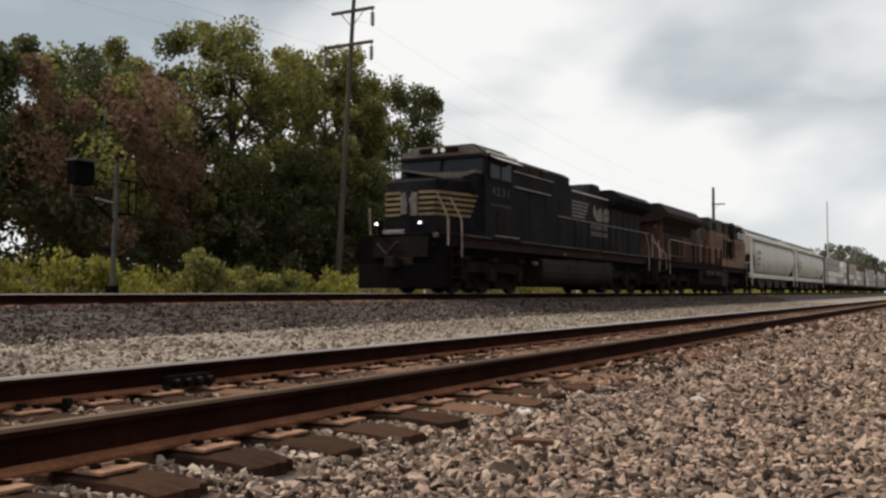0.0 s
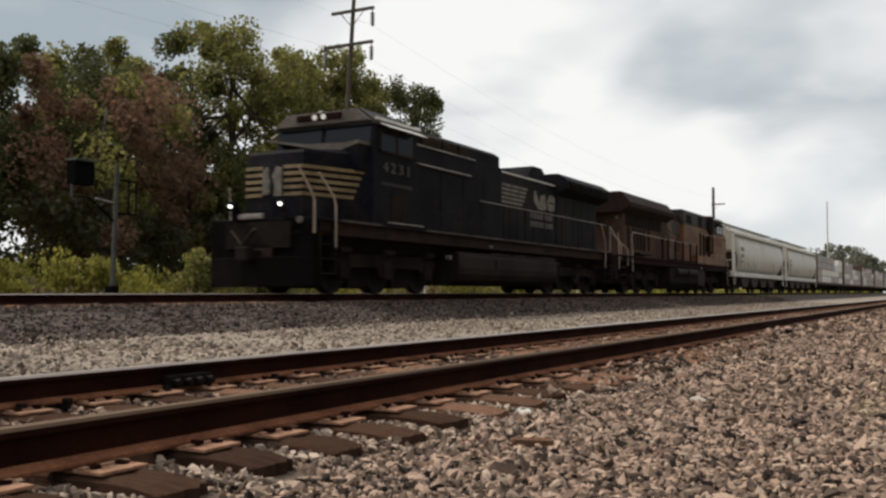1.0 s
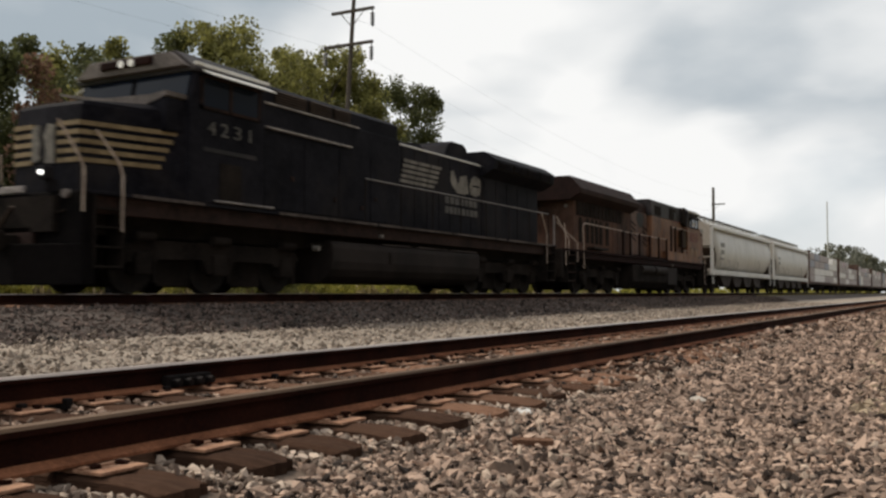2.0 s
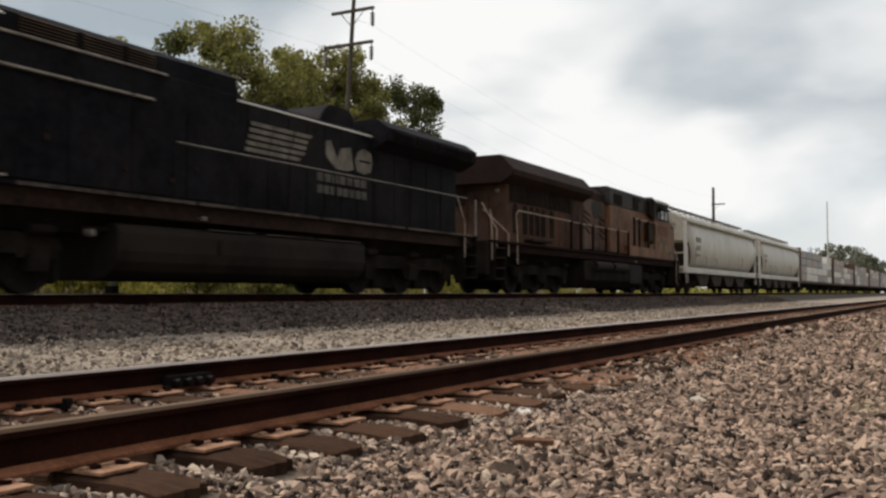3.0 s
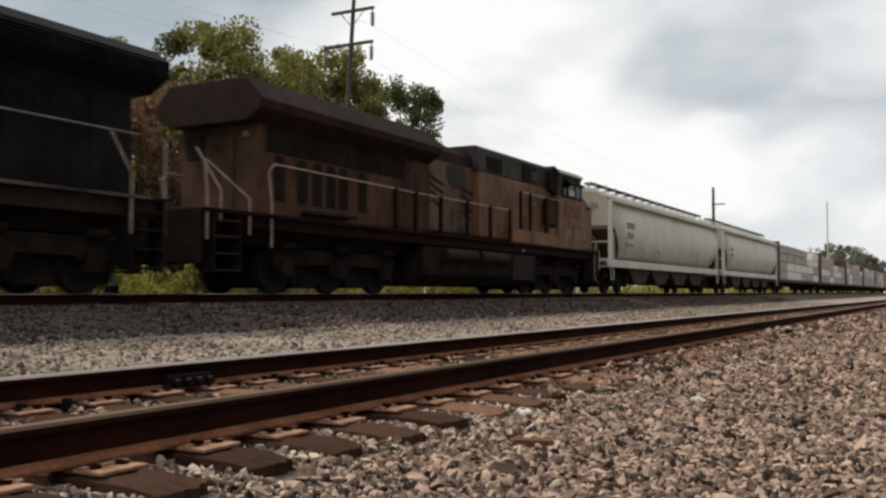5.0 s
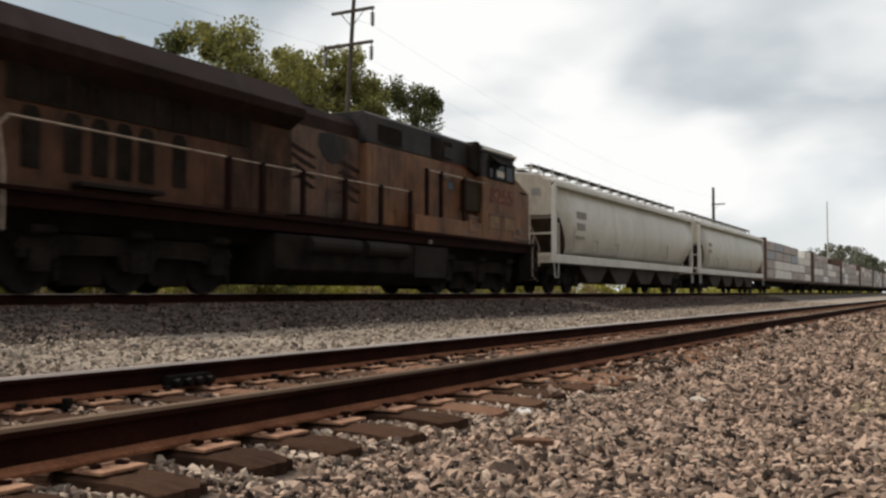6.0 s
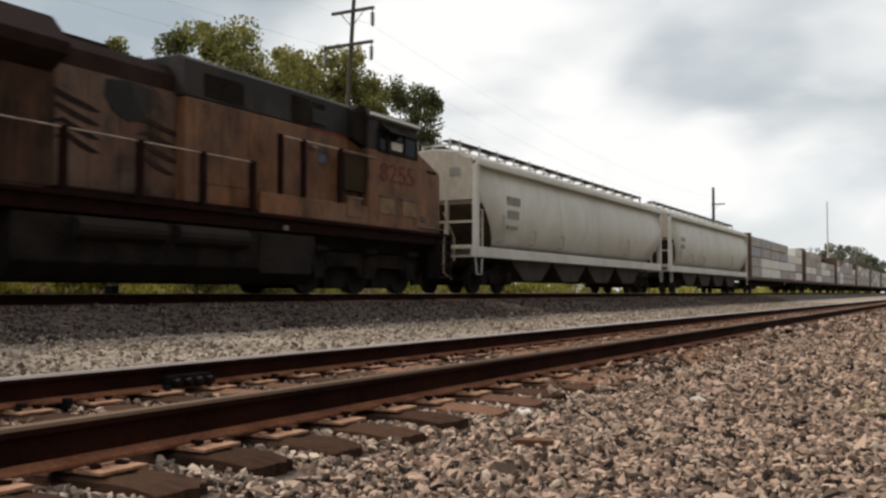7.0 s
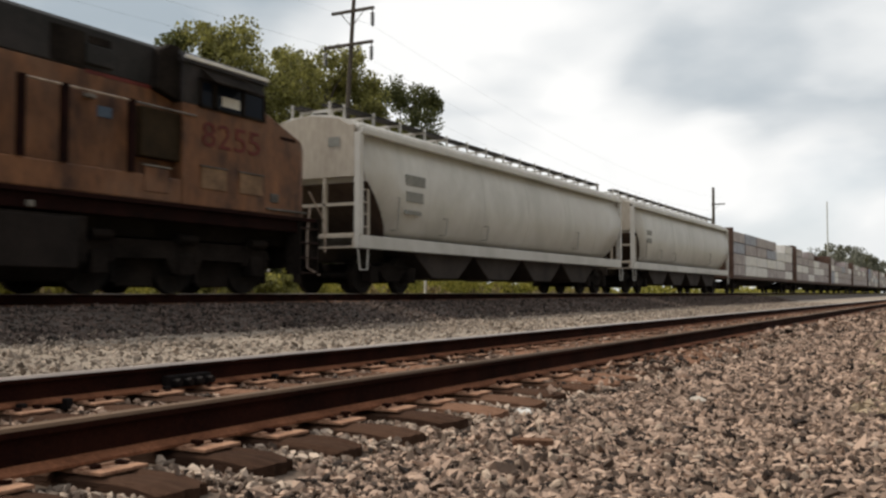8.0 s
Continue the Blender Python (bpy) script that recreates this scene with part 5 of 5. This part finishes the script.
    for k in range(4):
        z = 3.20 - 0.23 * k
        for a, b, drop in ((52.75 + 0.10 * k, 54.0, 0.0), (54.75, 56.1 - 0.12 * k, 0.18)):
            c = (a + b) / 2
            bm = bmesh.new()
            prism(bm, [(g(a), z - drop), (g(a + 0.28), z + 0.11 - drop), (g(c), z + 0.02 - drop), (g(b - 0.2), z - 0.08 - drop), (g(b), z - 0.16 - drop), (g(b - 0.2), z - 0.17 - drop), (g(c), z - 0.09 - drop), (g(a + 0.28), z + 0.02 - drop)], "y", -0.987, -0.973)
            part("hood_emblem", bm, M_SILL, lo)
    # cabin between hood and cab
    part("equipment_cabin", B(g(55.75), g(61.55), -1.20, 1.20, 1.60, 3.64, 0.012), M_CABYEL, lo)
    bm = bmesh.new()
    prism(bm, [(-1.195, 3.66), (-1.195, 4.34), (-1.08, 4.43), (1.08, 4.43), (1.195, 4.34), (1.195, 3.66)], "x", g(55.72), g(61.6), 0.02)
    part("cabin_roof", bm, M_GREY, lo, "dark grey upper body")
    part("red_stripe", B(g(59.6), g(61.55), -1.205, 1.205, 3.59, 3.655), M_REDNUM, lo)
    for a, b, z0, z1 in ((58.92, 59.57, 3.69, 4.25), (59.66, 60.10, 4.09, 4.22)):
        part("cabin_grille", B(g(a), g(b), -1.215, -1.195, z0, z1, 0.006), M_UNDER, lo)
    part("grille_box", B(g(59.57), g(60.13), -1.26, -1.195, 3.74, 4.07, 0.02), M_GREY, lo, "grey box beside the cabin grille")
    part("dark_panel", B(g(60.62), g(61.56), -1.40, -1.20, 2.36, 3.22, 0.02), M_OLIVE, lo, "dark olive side locker")
    part("rear_fairing", prism(bmesh.new(), [(g(61.0), 3.60), (g(61.56), 3.45), (g(61.56), 4.44), (g(61.3), 4.44), (g(61.08), 4.30)], "y", -1.38, 1.38, 0.03), M_UNDER, lo, "black fairing behind the cab")
    part("horn_bracket", B(g(59.55), g(59.75), -1.30, -1.20, 3.18, 3.25, 0.015), M_LETTER, lo)
    part("blue_flag_patch", B(g(59.85), g(60.15), -1.213, -1.20, 2.92, 3.10), material("faded_blue_patch", (0.05, 0.08, 0.13), (0.10, 0.13, 0.18), 0.6, 0, 5, 30), lo)
    # cab
    bm = bmesh.new()
    prism(bm, [(g(61.55), 1.60), (g(63.86), 1.60), (g(63.86), 3.44), (g(61.55), 3.44)], "y", -1.46, 1.46, 0.02)
    cab = part("cab", bm, M_CABYEL, lo)
    bm = bmesh.new()
    prism(bm, [(g(61.55), 3.44), (g(63.86), 3.44), (g(63.82), 4.20), (g(61.55), 4.20)], "y", -1.455, 1.455, 0.02)
    part("cab_upper", bm, M_GREY, lo)
    bm = bmesh.new()
    prism(bm, [(-1.50, 4.16)] + [(-y, z) for y, z in arch(1.47, 4.22, 4.52, 8, 0.7)] + [(1.50, 4.16)], "x", g(61.5), g(63.9), 0.02)
    part("cab_roof", bm, M_GREY, lo)
    part("cab_handrail", pipe(bmesh.new(), [(g(60.35), -1.47, 3.24), (g(61.85), -1.485, 3.23)], 0.018), M_DIMRAIL, lo)
    part("roof_edge", B(g(61.55), g(63.85), -1.54, -1.48, 4.23, 4.30, 0.01), M_LUMWHITE, lo, "bright white edge of the cab roof")
    for s in (-1, 1):
        for a, b in ((62.0, 62.28), (62.42, 63.10), (63.20, 63.74)):
            y = s * 1.456
            part("side_window", B(g(a), g(b), min(y, y + s * 0.014), max(y, y + s * 0.014), 3.47, 3.90, 0.004), M_GLASS, cab)
        bm = bmesh.new()
        for a, b, z0, z1 in ((61.94, 62.0, 3.42, 3.95), (62.29, 62.41, 3.42, 3.95), (63.11, 63.19, 3.42, 3.95), (63.75, 63.82, 3.42, 3.95), (61.94, 63.82, 3.41, 3.465), (61.94, 63.82, 3.905, 3.95)):
            box(bm, g(a), g(b), min(s * 1.452, s * 1.49), max(s * 1.452, s * 1.49), z0, z1)
        part("window_frame", bm, M_UNDER, cab)
        bm = bmesh.new()
        prism(bm, [(s * 1.47, 4.10), (s * 1.80, 3.84), (s * 1.80, 3.865), (s * 1.47, 4.13)], "x", g(62.0), g(63.25))
        part("sunshade", bm, M_UNDER, cab)
    # white sheet on the glass, added for the brightness seen in this pane
    part("bright_pane", B(g(62.55), g(63.05), -1.478, -1.471, 3.53, 3.72), M_LUMWHITE, cab, "white patch painted for the brightness in the cab window")
    for i, c in enumerate("8255"):
        letters(c, 0.66, M_REDNUM, cab, "cab_numeral", g(62.02 + 0.42 * i), -1.468, 2.72, 0.35)
    for a in (62.02, 63.08):
        part("battery_door", B(g(a), g(a + 0.68), -1.478, -1.455, 1.93, 2.33, 0.01), M_TANDOOR, cab, "pale tan battery box door")
        part("door_lip", B(g(a - 0.03), g(a + 0.71), -1.495, -1.455, 2.33, 2.355, 0.006), M_FADED, cab)
    part("battery_door", B(g(60.65), g(61.2), -1.478, -1.45, 1.75, 2.18, 0.01), M_CABYEL, lo)
    part("door_lip", B(g(60.6), g(61.25), -1.50, -1.45, 2.18, 2.21, 0.006), M_LETTER, lo)
    # nose
    bm = bmesh.new()
    rings = []
    for u, wide, top in ((63.84, 1.455, 3.67), (65.05, 1.43, 3.25), (65.22, 1.36, 3.14), (65.55, 1.0, 3.0)):
        rings.append([bm.verts.new((g(u), y, z)) for y, z in ((-wide, 1.60), (-wide, top - 0.05), (-wide + 0.06, top), (wide - 0.06, top), (wide, top - 0.05), (wide, 1.60))])
    for p, q in zip(rings, rings[1:]):
        for i in range(6):
            bm.faces.new((p[i], q[i], q[(i + 1) % 6], p[(i + 1) % 6]))
    bm.faces.new(rings[0])
    bm.faces.new(rings[-1])
    bmesh.ops.recalc_face_normals(bm, faces=bm.faces[:])
    part("nose", bm, M_CABYEL, lo)
    part("nose_lettering", B(g(64.35), g(64.85), -1.452, -1.438, 3.16, 3.22), M_REDPOST, lo)
    part("windscreen", B(g(63.83), g(63.88), -1.3, 1.3, 3.72, 4.12, 0.006), M_GLASS, cab)
    part("nose_edge", B(g(63.9), g(65.2), -1.50, -1.40, 1.68, 1.72, 0.01), M_FADED, lo)
    part("nose_box", B(g(64.02), g(64.28), -1.475, -1.43, 1.84, 2.02, 0.02), M_FADED, lo)
    # rails and steps
    for y in (-1.47, 1.47):
        handrail(lo, [g(u) for u in (50.5, 51.5, 52.84, 54.41, 55.94, 57.34)], y, 1.60, 2.58, M_RAILING, M_REDPOST, 0.016, heavy=0.07)
        handrail(lo, [g(u) for u in (58.20, 58.98, 60.34)], y, 2.04, 3.24, M_RAILING, M_REDPOST, 0.020, heavy=0.065)
        part("grab_rail", pipe(bmesh.new(), [(g(50.5), y, 2.59), (g(45.75), y, 2.62), (g(45.58), y, 2.45), (g(45.68), y, 1.85), (g(45.68), y, 0.92)], 0.020), M_RAILING, lo)
        part("grab_rail", pipe(bmesh.new(), [(g(43.95), y * 0.72, 2.75), (g(44.2), y * 0.98, 1.95), (g(44.2), y * 0.98, 1.35)], 0.020), M_RAILING, lo)
        part("grab_rail", pipe(bmesh.new(), [(g(44.4), y * 0.6, 2.6), (g(45.0), y, 1.85), (g(45.0), y, 1.15)], 0.020), M_RAILING, lo)
        part("grab_rail", pipe(bmesh.new(), [(g(43.75), y * 0.98, 2.5), (g(43.8), y, 1.9), (g(43.8), y, 1.0)], 0.020), M_RAILING, lo)
        part("grab_rail", pipe(bmesh.new(), [(g(65.35), y, 1.9), (g(65.25), y, 1.3), (g(65.25), y, 0.55), (g(65.7), y, 0.40)], 0.020), M_RAILING, lo)
        part("grab_rail", pipe(bmesh.new(), [(g(65.5), y * 0.9, 2.2), (g(66.0), y * 0.95, 1.55), (g(66.0), y * 0.95, 0.9)], 0.020), M_RAILING, lo)
        steps(lo, g(44.0), g(44.7), -1 if y < 0 else 1, M_SILL)
        steps(lo, g(65.0), g(65.6), -1 if y < 0 else 1, M_SILL)
    # underneath
    bm = bmesh.new()
    prism(bm, [(-1.42, 1.24), (-1.42, 0.5), (-1.15, 0.2), (1.15, 0.2), (1.42, 0.5), (1.42, 1.24)], "x", g(52.0), g(59.5), 0.04)
    tank = part("fuel_tank", bm, M_UNDER, lo)
    for a in (53.1, 55.3):
        part("air_reservoir", rod(bmesh.new(), (g(a), -1.40, 1.05), (g(a + 1.9), -1.40, 1.05), 0.19, 14), M_TANK, lo, "grey air reservoir")
    part("tank_plate", B(g(57.6), g(59.3), -1.45, -1.41, 0.4, 1.2, 0.02), M_TANK, tank)
    part("side_lamp", B(g(58.35), g(58.45), -1.50, -1.38, 1.30, 1.40, 0.02), M_LETTER, lo)
    truck(lo, g(48.6), (-2.0, 0, 2.0), 0.53, True)
    truck(lo, g(62.0), (-2.0, 0, 2.0), 0.53, True)
    return lo


def covered_hopper(U0, label, bars):
    """Curved-side covered hopper, 19.8 m over its end posts."""
    car = thing("covered_hopper", label, "rail car", group="covered hoppers")
    CARS.append((car, U0))
    n = 19.7
    # side outline from the sill to the eaves, bulging outwards
    side = [(1.18, 1.36), (1.36, 1.62), (1.48, 1.95), (1.55, 2.3), (1.56, 2.62), (1.53, 2.97), (1.46, 3.33), (1.34, 3.72)]
    bm = bmesh.new()
    rows = []
    for y, z in [(-a, b) for a, b in side] + [(-1.2, 4.08), (-0.6, 4.24), (0, 4.29), (0.6, 4.24), (1.2, 4.08)] + [(a, b) for a, b in reversed(side)]:
        cut = 0.12 + max(0.0, 2.75 - z) * 1.05
        xs = [cut] + [cut + (n - 2 * cut) * k / 12 for k in range(1, 12)] + [n - cut]
        rows.append([bm.verts.new((x, y, z)) for x in xs])
    for r, s in zip(rows, rows[1:]):
        for i in range(12):
            bm.faces.new((r[i], r[i + 1], s[i + 1], s[i]))
    h = len(rows) // 2
    for e in (0, 12):
        for i in range(h):
            a, b, c, d = rows[i][e], rows[i + 1][e], rows[-2 - i][e], rows[-1 - i][e]
            quad = [a, b, c, d] if len({a, b, c, d}) == 4 else [a, b, d]
            bm.faces.new(quad)
    for i in range(12):
        bm.faces.new((rows[0][i], rows[0][i + 1], rows[-1][i + 1], rows[-1][i]))
    bmesh.ops.recalc_face_normals(bm, faces=bm.faces[:])
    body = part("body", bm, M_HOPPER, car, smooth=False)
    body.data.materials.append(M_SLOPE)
    # end slope sheets: rust brown, darkened for the shadow inside the open end
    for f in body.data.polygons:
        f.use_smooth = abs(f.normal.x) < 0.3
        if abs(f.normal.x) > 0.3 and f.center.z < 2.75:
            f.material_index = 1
    for s in (-1, 1):
        part("eaves_rail", B(0.05, n - 0.05, min(s * 1.44, s * 1.56), max(s * 1.44, s * 1.56), 3.72, 3.86, 0.03), M_HOPPER, body)
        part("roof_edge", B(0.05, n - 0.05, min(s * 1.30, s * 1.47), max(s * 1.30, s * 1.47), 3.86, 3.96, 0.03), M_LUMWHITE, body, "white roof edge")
        part("side_sill", B(0, n, min(s * 1.36, s * 1.50), max(s * 1.36, s * 1.50), 1.05, 1.36, 0.02), M_HOPPER, car)
        for x in (0.0, n - 0.16):
            part("corner_post", B(x, x + 0.16, min(s * 1.36, s * 1.52), max(s * 1.36, s * 1.52), 1.36, 3.75, 0.015), M_HOPPER, car)
            d = 0.42 if x < 1 else -0.42
            part("ladder_rail", B(x + d, x + d + 0.05, min(s * 1.44, s * 1.49), max(s * 1.44, s * 1.49), 1.36, 2.75), M_HOPEND, car)
            for k in range(5):
                a, b = sorted((x + 0.08, x + d + 0.03))
                part("ladder_rung", B(a, b, min(s * 1.45, s * 1.475), max(s * 1.45, s * 1.475), 1.55 + 0.29 * k, 1.575 + 0.29 * k), M_HOPEND, car)
            part("sill_step", pipe(bmesh.new(), [(x + 0.02, s * 1.45, 1.06), (x + 0.12, s * 1.45, 0.55), (x + 0.42, s * 1.45, 0.55), (x + 0.46, s * 1.45, 1.06)], 0.022), M_HOPPER, car)
    for e, x in ((-1, 0.0), (1, n)):
        a, b = sorted((x, x - e * 0.10))
        part("end_sheet", B(a, b, -1.36, 1.36, 2.72, 3.95, 0.02), M_HOPEND, car)
        bm = bmesh.new()
        prism(bm, [(-1.2, 3.93), (-0.9, 4.12), (0, 4.25), (0.9, 4.12), (1.2, 3.93)], "x", a, b)
        part("end_peak", bm, M_HOPEND, car)
        part("end_sill", B(a, b, -1.36, 1.36, 1.05, 1.40, 0.02), M_HOPEND, car)
        bm = B(a, b, -0.55, -0.47, 1.40, 2.72)
        box(bm, a, b, 0.47, 0.55, 1.40, 2.72)
        box(bm, a, b, -1.36, 1.36, 2.05, 2.12)
        part("end_brace", bm, M_HOPEND, car)
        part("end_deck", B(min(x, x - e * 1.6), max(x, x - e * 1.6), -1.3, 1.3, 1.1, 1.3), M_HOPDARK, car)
        coupler(car, x, e)
        for s in (-1, 1):
            part("roof_grab", pipe(bmesh.new(), [(x - e * 0.15, s * 0.55, 4.2), (x - e * 0.15, s * 0.55, 4.58)], 0.03), M_HOPPER, car)
    for k in range(1, 6):
        x = n * k / 6
        bm = bmesh.new()
        prism(bm, [(-a - 0.004, b) for a, b in side] + [(-a + 0.02, b) for a, b in reversed(side)], "x", x, x + 0.035)
        part("weld_seam", bm, M_HOPPER, body)
    part("end_notice", B(-0.012, 0.0, -0.95, -0.62, 3.45, 3.68), M_HOPLET, car)
    # running board with its brackets
    for s in (-1, 1):
        part("running_board", B(0.2, n - 0.2, min(s * 0.28, s * 0.62), max(s * 0.28, s * 0.62), 4.50, 4.55, 0.01), M_GREY, car, "dark grating walkway on the roof")
    for k in range(15):
        x = 0.6 + (n - 1.2) * k / 14
        bm = B(x, x + 0.05, -0.66, 0.66, 4.44, 4.50)
        for y in (-0.64, -0.30, 0.30, 0.64):
            box(bm, x, x + 0.05, y - 0.025, y + 0.025, 4.16, 4.58 if abs(y) > 0.5 else 4.45)
        part("board_bracket", bm, M_HOPPER, car)
    for k in range(4):
        part("hatch", B(1.2 + 4.5 * k, 5.2 + 4.5 * k, -0.24, 0.24, 4.25, 4.40, 0.04), M_HOPEND, car)
    # discharge bays and centre sill, the shade under the car in their colour
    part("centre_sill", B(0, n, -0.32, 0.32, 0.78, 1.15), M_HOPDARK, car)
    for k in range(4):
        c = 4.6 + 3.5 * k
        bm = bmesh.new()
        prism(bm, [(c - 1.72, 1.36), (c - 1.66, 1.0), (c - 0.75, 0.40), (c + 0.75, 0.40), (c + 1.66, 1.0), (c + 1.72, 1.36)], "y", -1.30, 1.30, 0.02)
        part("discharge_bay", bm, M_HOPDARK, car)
    # grab irons and small fittings on the side
    for x, z0, z1 in ((1.55, 1.55, 2.35), (4.05, 1.55, 2.0), (6.6, 1.55, 1.95), (14.2, 1.6, 2.2)):
        part("grab_iron", pipe(bmesh.new(), [(x, -1.40, z0), (x, -1.60, z0), (x + 0.08, -1.62, z1), (x + 0.08, -1.48, z1)], 0.014), M_HOPLET, car)
    # side lettering as bars
    for x, z, w, h in bars:
        part("lettering_bar", B(x, x + w, -1.572, -1.535, z, z + h), M_HOPLET, car)
    truck(car, 2.1, (-0.9, 0.9), 0.46, False)
    truck(car, n - 2.1, (-0.9, 0.9), 0.46, False)
    return car


def lumber_flatcar(U0, seed):
    """Centre-beam flatcar with wrapped lumber."""
    car = thing("lumber_flatcar", "brown centre-beam flatcar stacked with wrapped lumber", "rail car", group="lumber flatcars")
    CARS.append((car, U0))
    rnd = random.Random(seed)
    n = 26.4
    part("deck", B(0, n, -1.45, 1.45, 0.92, 1.10, 0.02), M_FLAT, car)
    bm = bmesh.new()
    prism(bm, [(0.2, 0.92), (5.5, 0.92), (7.0, 0.5), (n - 7, 0.5), (n - 5.5, 0.92), (n - 0.2, 0.92)], "y", -0.5, 0.5)
    part("centre_sill", bm, M_UNDER, car)
    part("top_chord", B(0.1, n - 0.1, -0.3, 0.3, 3.98, 4.16, 0.03), M_FLAT, car)
    for x in (0.0, n - 0.22):
        part("bulkhead", B(x, x + 0.22, -1.45, 1.45, 1.10, 4.15, 0.03), M_FLAT, car, "brown steel end bulkhead")
    for k in range(1, 12):
        x = n * k / 12
        part("beam_post", B(x - 0.08, x + 0.08, -0.1, 0.1, 1.1, 4.0), M_FLAT, car)
    for e, x in ((-1, 0.0), (1, n)):
        coupler(car, x, e)
    # bundles: rows along the car, tiers upwards; the top tier has gaps
    m = 6
    w = (n - 0.7) / m
    for s in (-1, 1):
        for i in range(m):
            tall = 4 if rnd.random() < 0.55 else 3
            for k in range(tall):
                z = 1.12 + 0.72 * k
                mat = rnd.choice((M_LUMWHITE, M_LUMBLUE, M_LUMBER, M_LUMBER, M_LUMBER))
                y0, y1 = sorted((s * 0.14, s * 1.36))
                x = 0.35 + i * w
                part("wrapped_load", B(x + 0.04, x + w - 0.04 - rnd.random() * 0.2, y0, y1, z + 0.015, z + rnd.uniform(0.67, 0.71), 0.03), mat, car)
    truck(car, 2.2, (-0.9, 0.9), 0.46, False)
    truck(car, n - 2.2, (-0.9, 0.9), 0.46, False)
    return car


black_locomotive()
yellow_locomotive()
BARS = [(2.05, 2.72, 0.95, 0.26), (2.05, 2.30, 0.85, 0.26), (2.0, 1.98, 0.8, 0.10)]
covered_hopper(67.2, "pale grey covered hopper car with rounded sides and dark lettering", BARS)
covered_hopper(88.6, "pale grey covered hopper car with small grey lettering", [(1.9, 2.6, 0.7, 0.22), (1.9, 2.25, 0.7, 0.22)])
for i in range(7):
    lumber_flatcar(110.0 + 27.7 * i, 11 + i)

# ---- small things ----
tagged(part("marker_post", B(31.02, 31.12, 17.46, 17.54, -0.05, 1.18, 0.015), M_LUMWHITE), "short white marker post behind the ballast", "post")


def flat_stone(x, y, size, mat, label):
    bm = bmesh.new()
    bmesh.ops.create_icosphere(bm, subdivisions=2, radius=1.0)
    for v in bm.verts:
        v.co = Vector((v.co.x * size * 1.3, v.co.y * size, v.co.z * size * 0.35)) * (1 + 0.35 * noise.noise(v.co * 1.7))
    ob = part("flat_stone", bm, mat)
    ob.matrix_basis = pose(x, y, float(ground_z(x, y)) + size * 0.3, 4, -6, 30)
    tagged(ob, label, "stone")


flat_stone(4.60, 1.99, 0.050, M_HOPPER, "flat pale stone lying beside the tie ends")
flat_stone(5.75, 1.35, 0.05, M_HOPEND, "flat grey stone lying in the gravel")
chip = part("wood_chip", B(-0.085, 0.085, -0.028, 0.028, 0, 0.03, 0.006), M_TIE)
chip.matrix_basis = pose(3.69, 1.56, -0.058, 3, 2, -62)
tagged(chip, "dark splinter of tie wood lying in the gravel", "wood chip")


def motions():
    for car, u in CARS:
        walk(car, [(t, pose(u - SPEED * t, Y_FAR, RAIL_FAR)) for t in range(9)])
    for ob, x, r in ROLLING:
        turn = math.degrees(SPEED / r)
        walk(ob, [(k / 10, pose(x, 0, r, 0, -turn * k / 10, 0)) for k in range(81)])


motions()
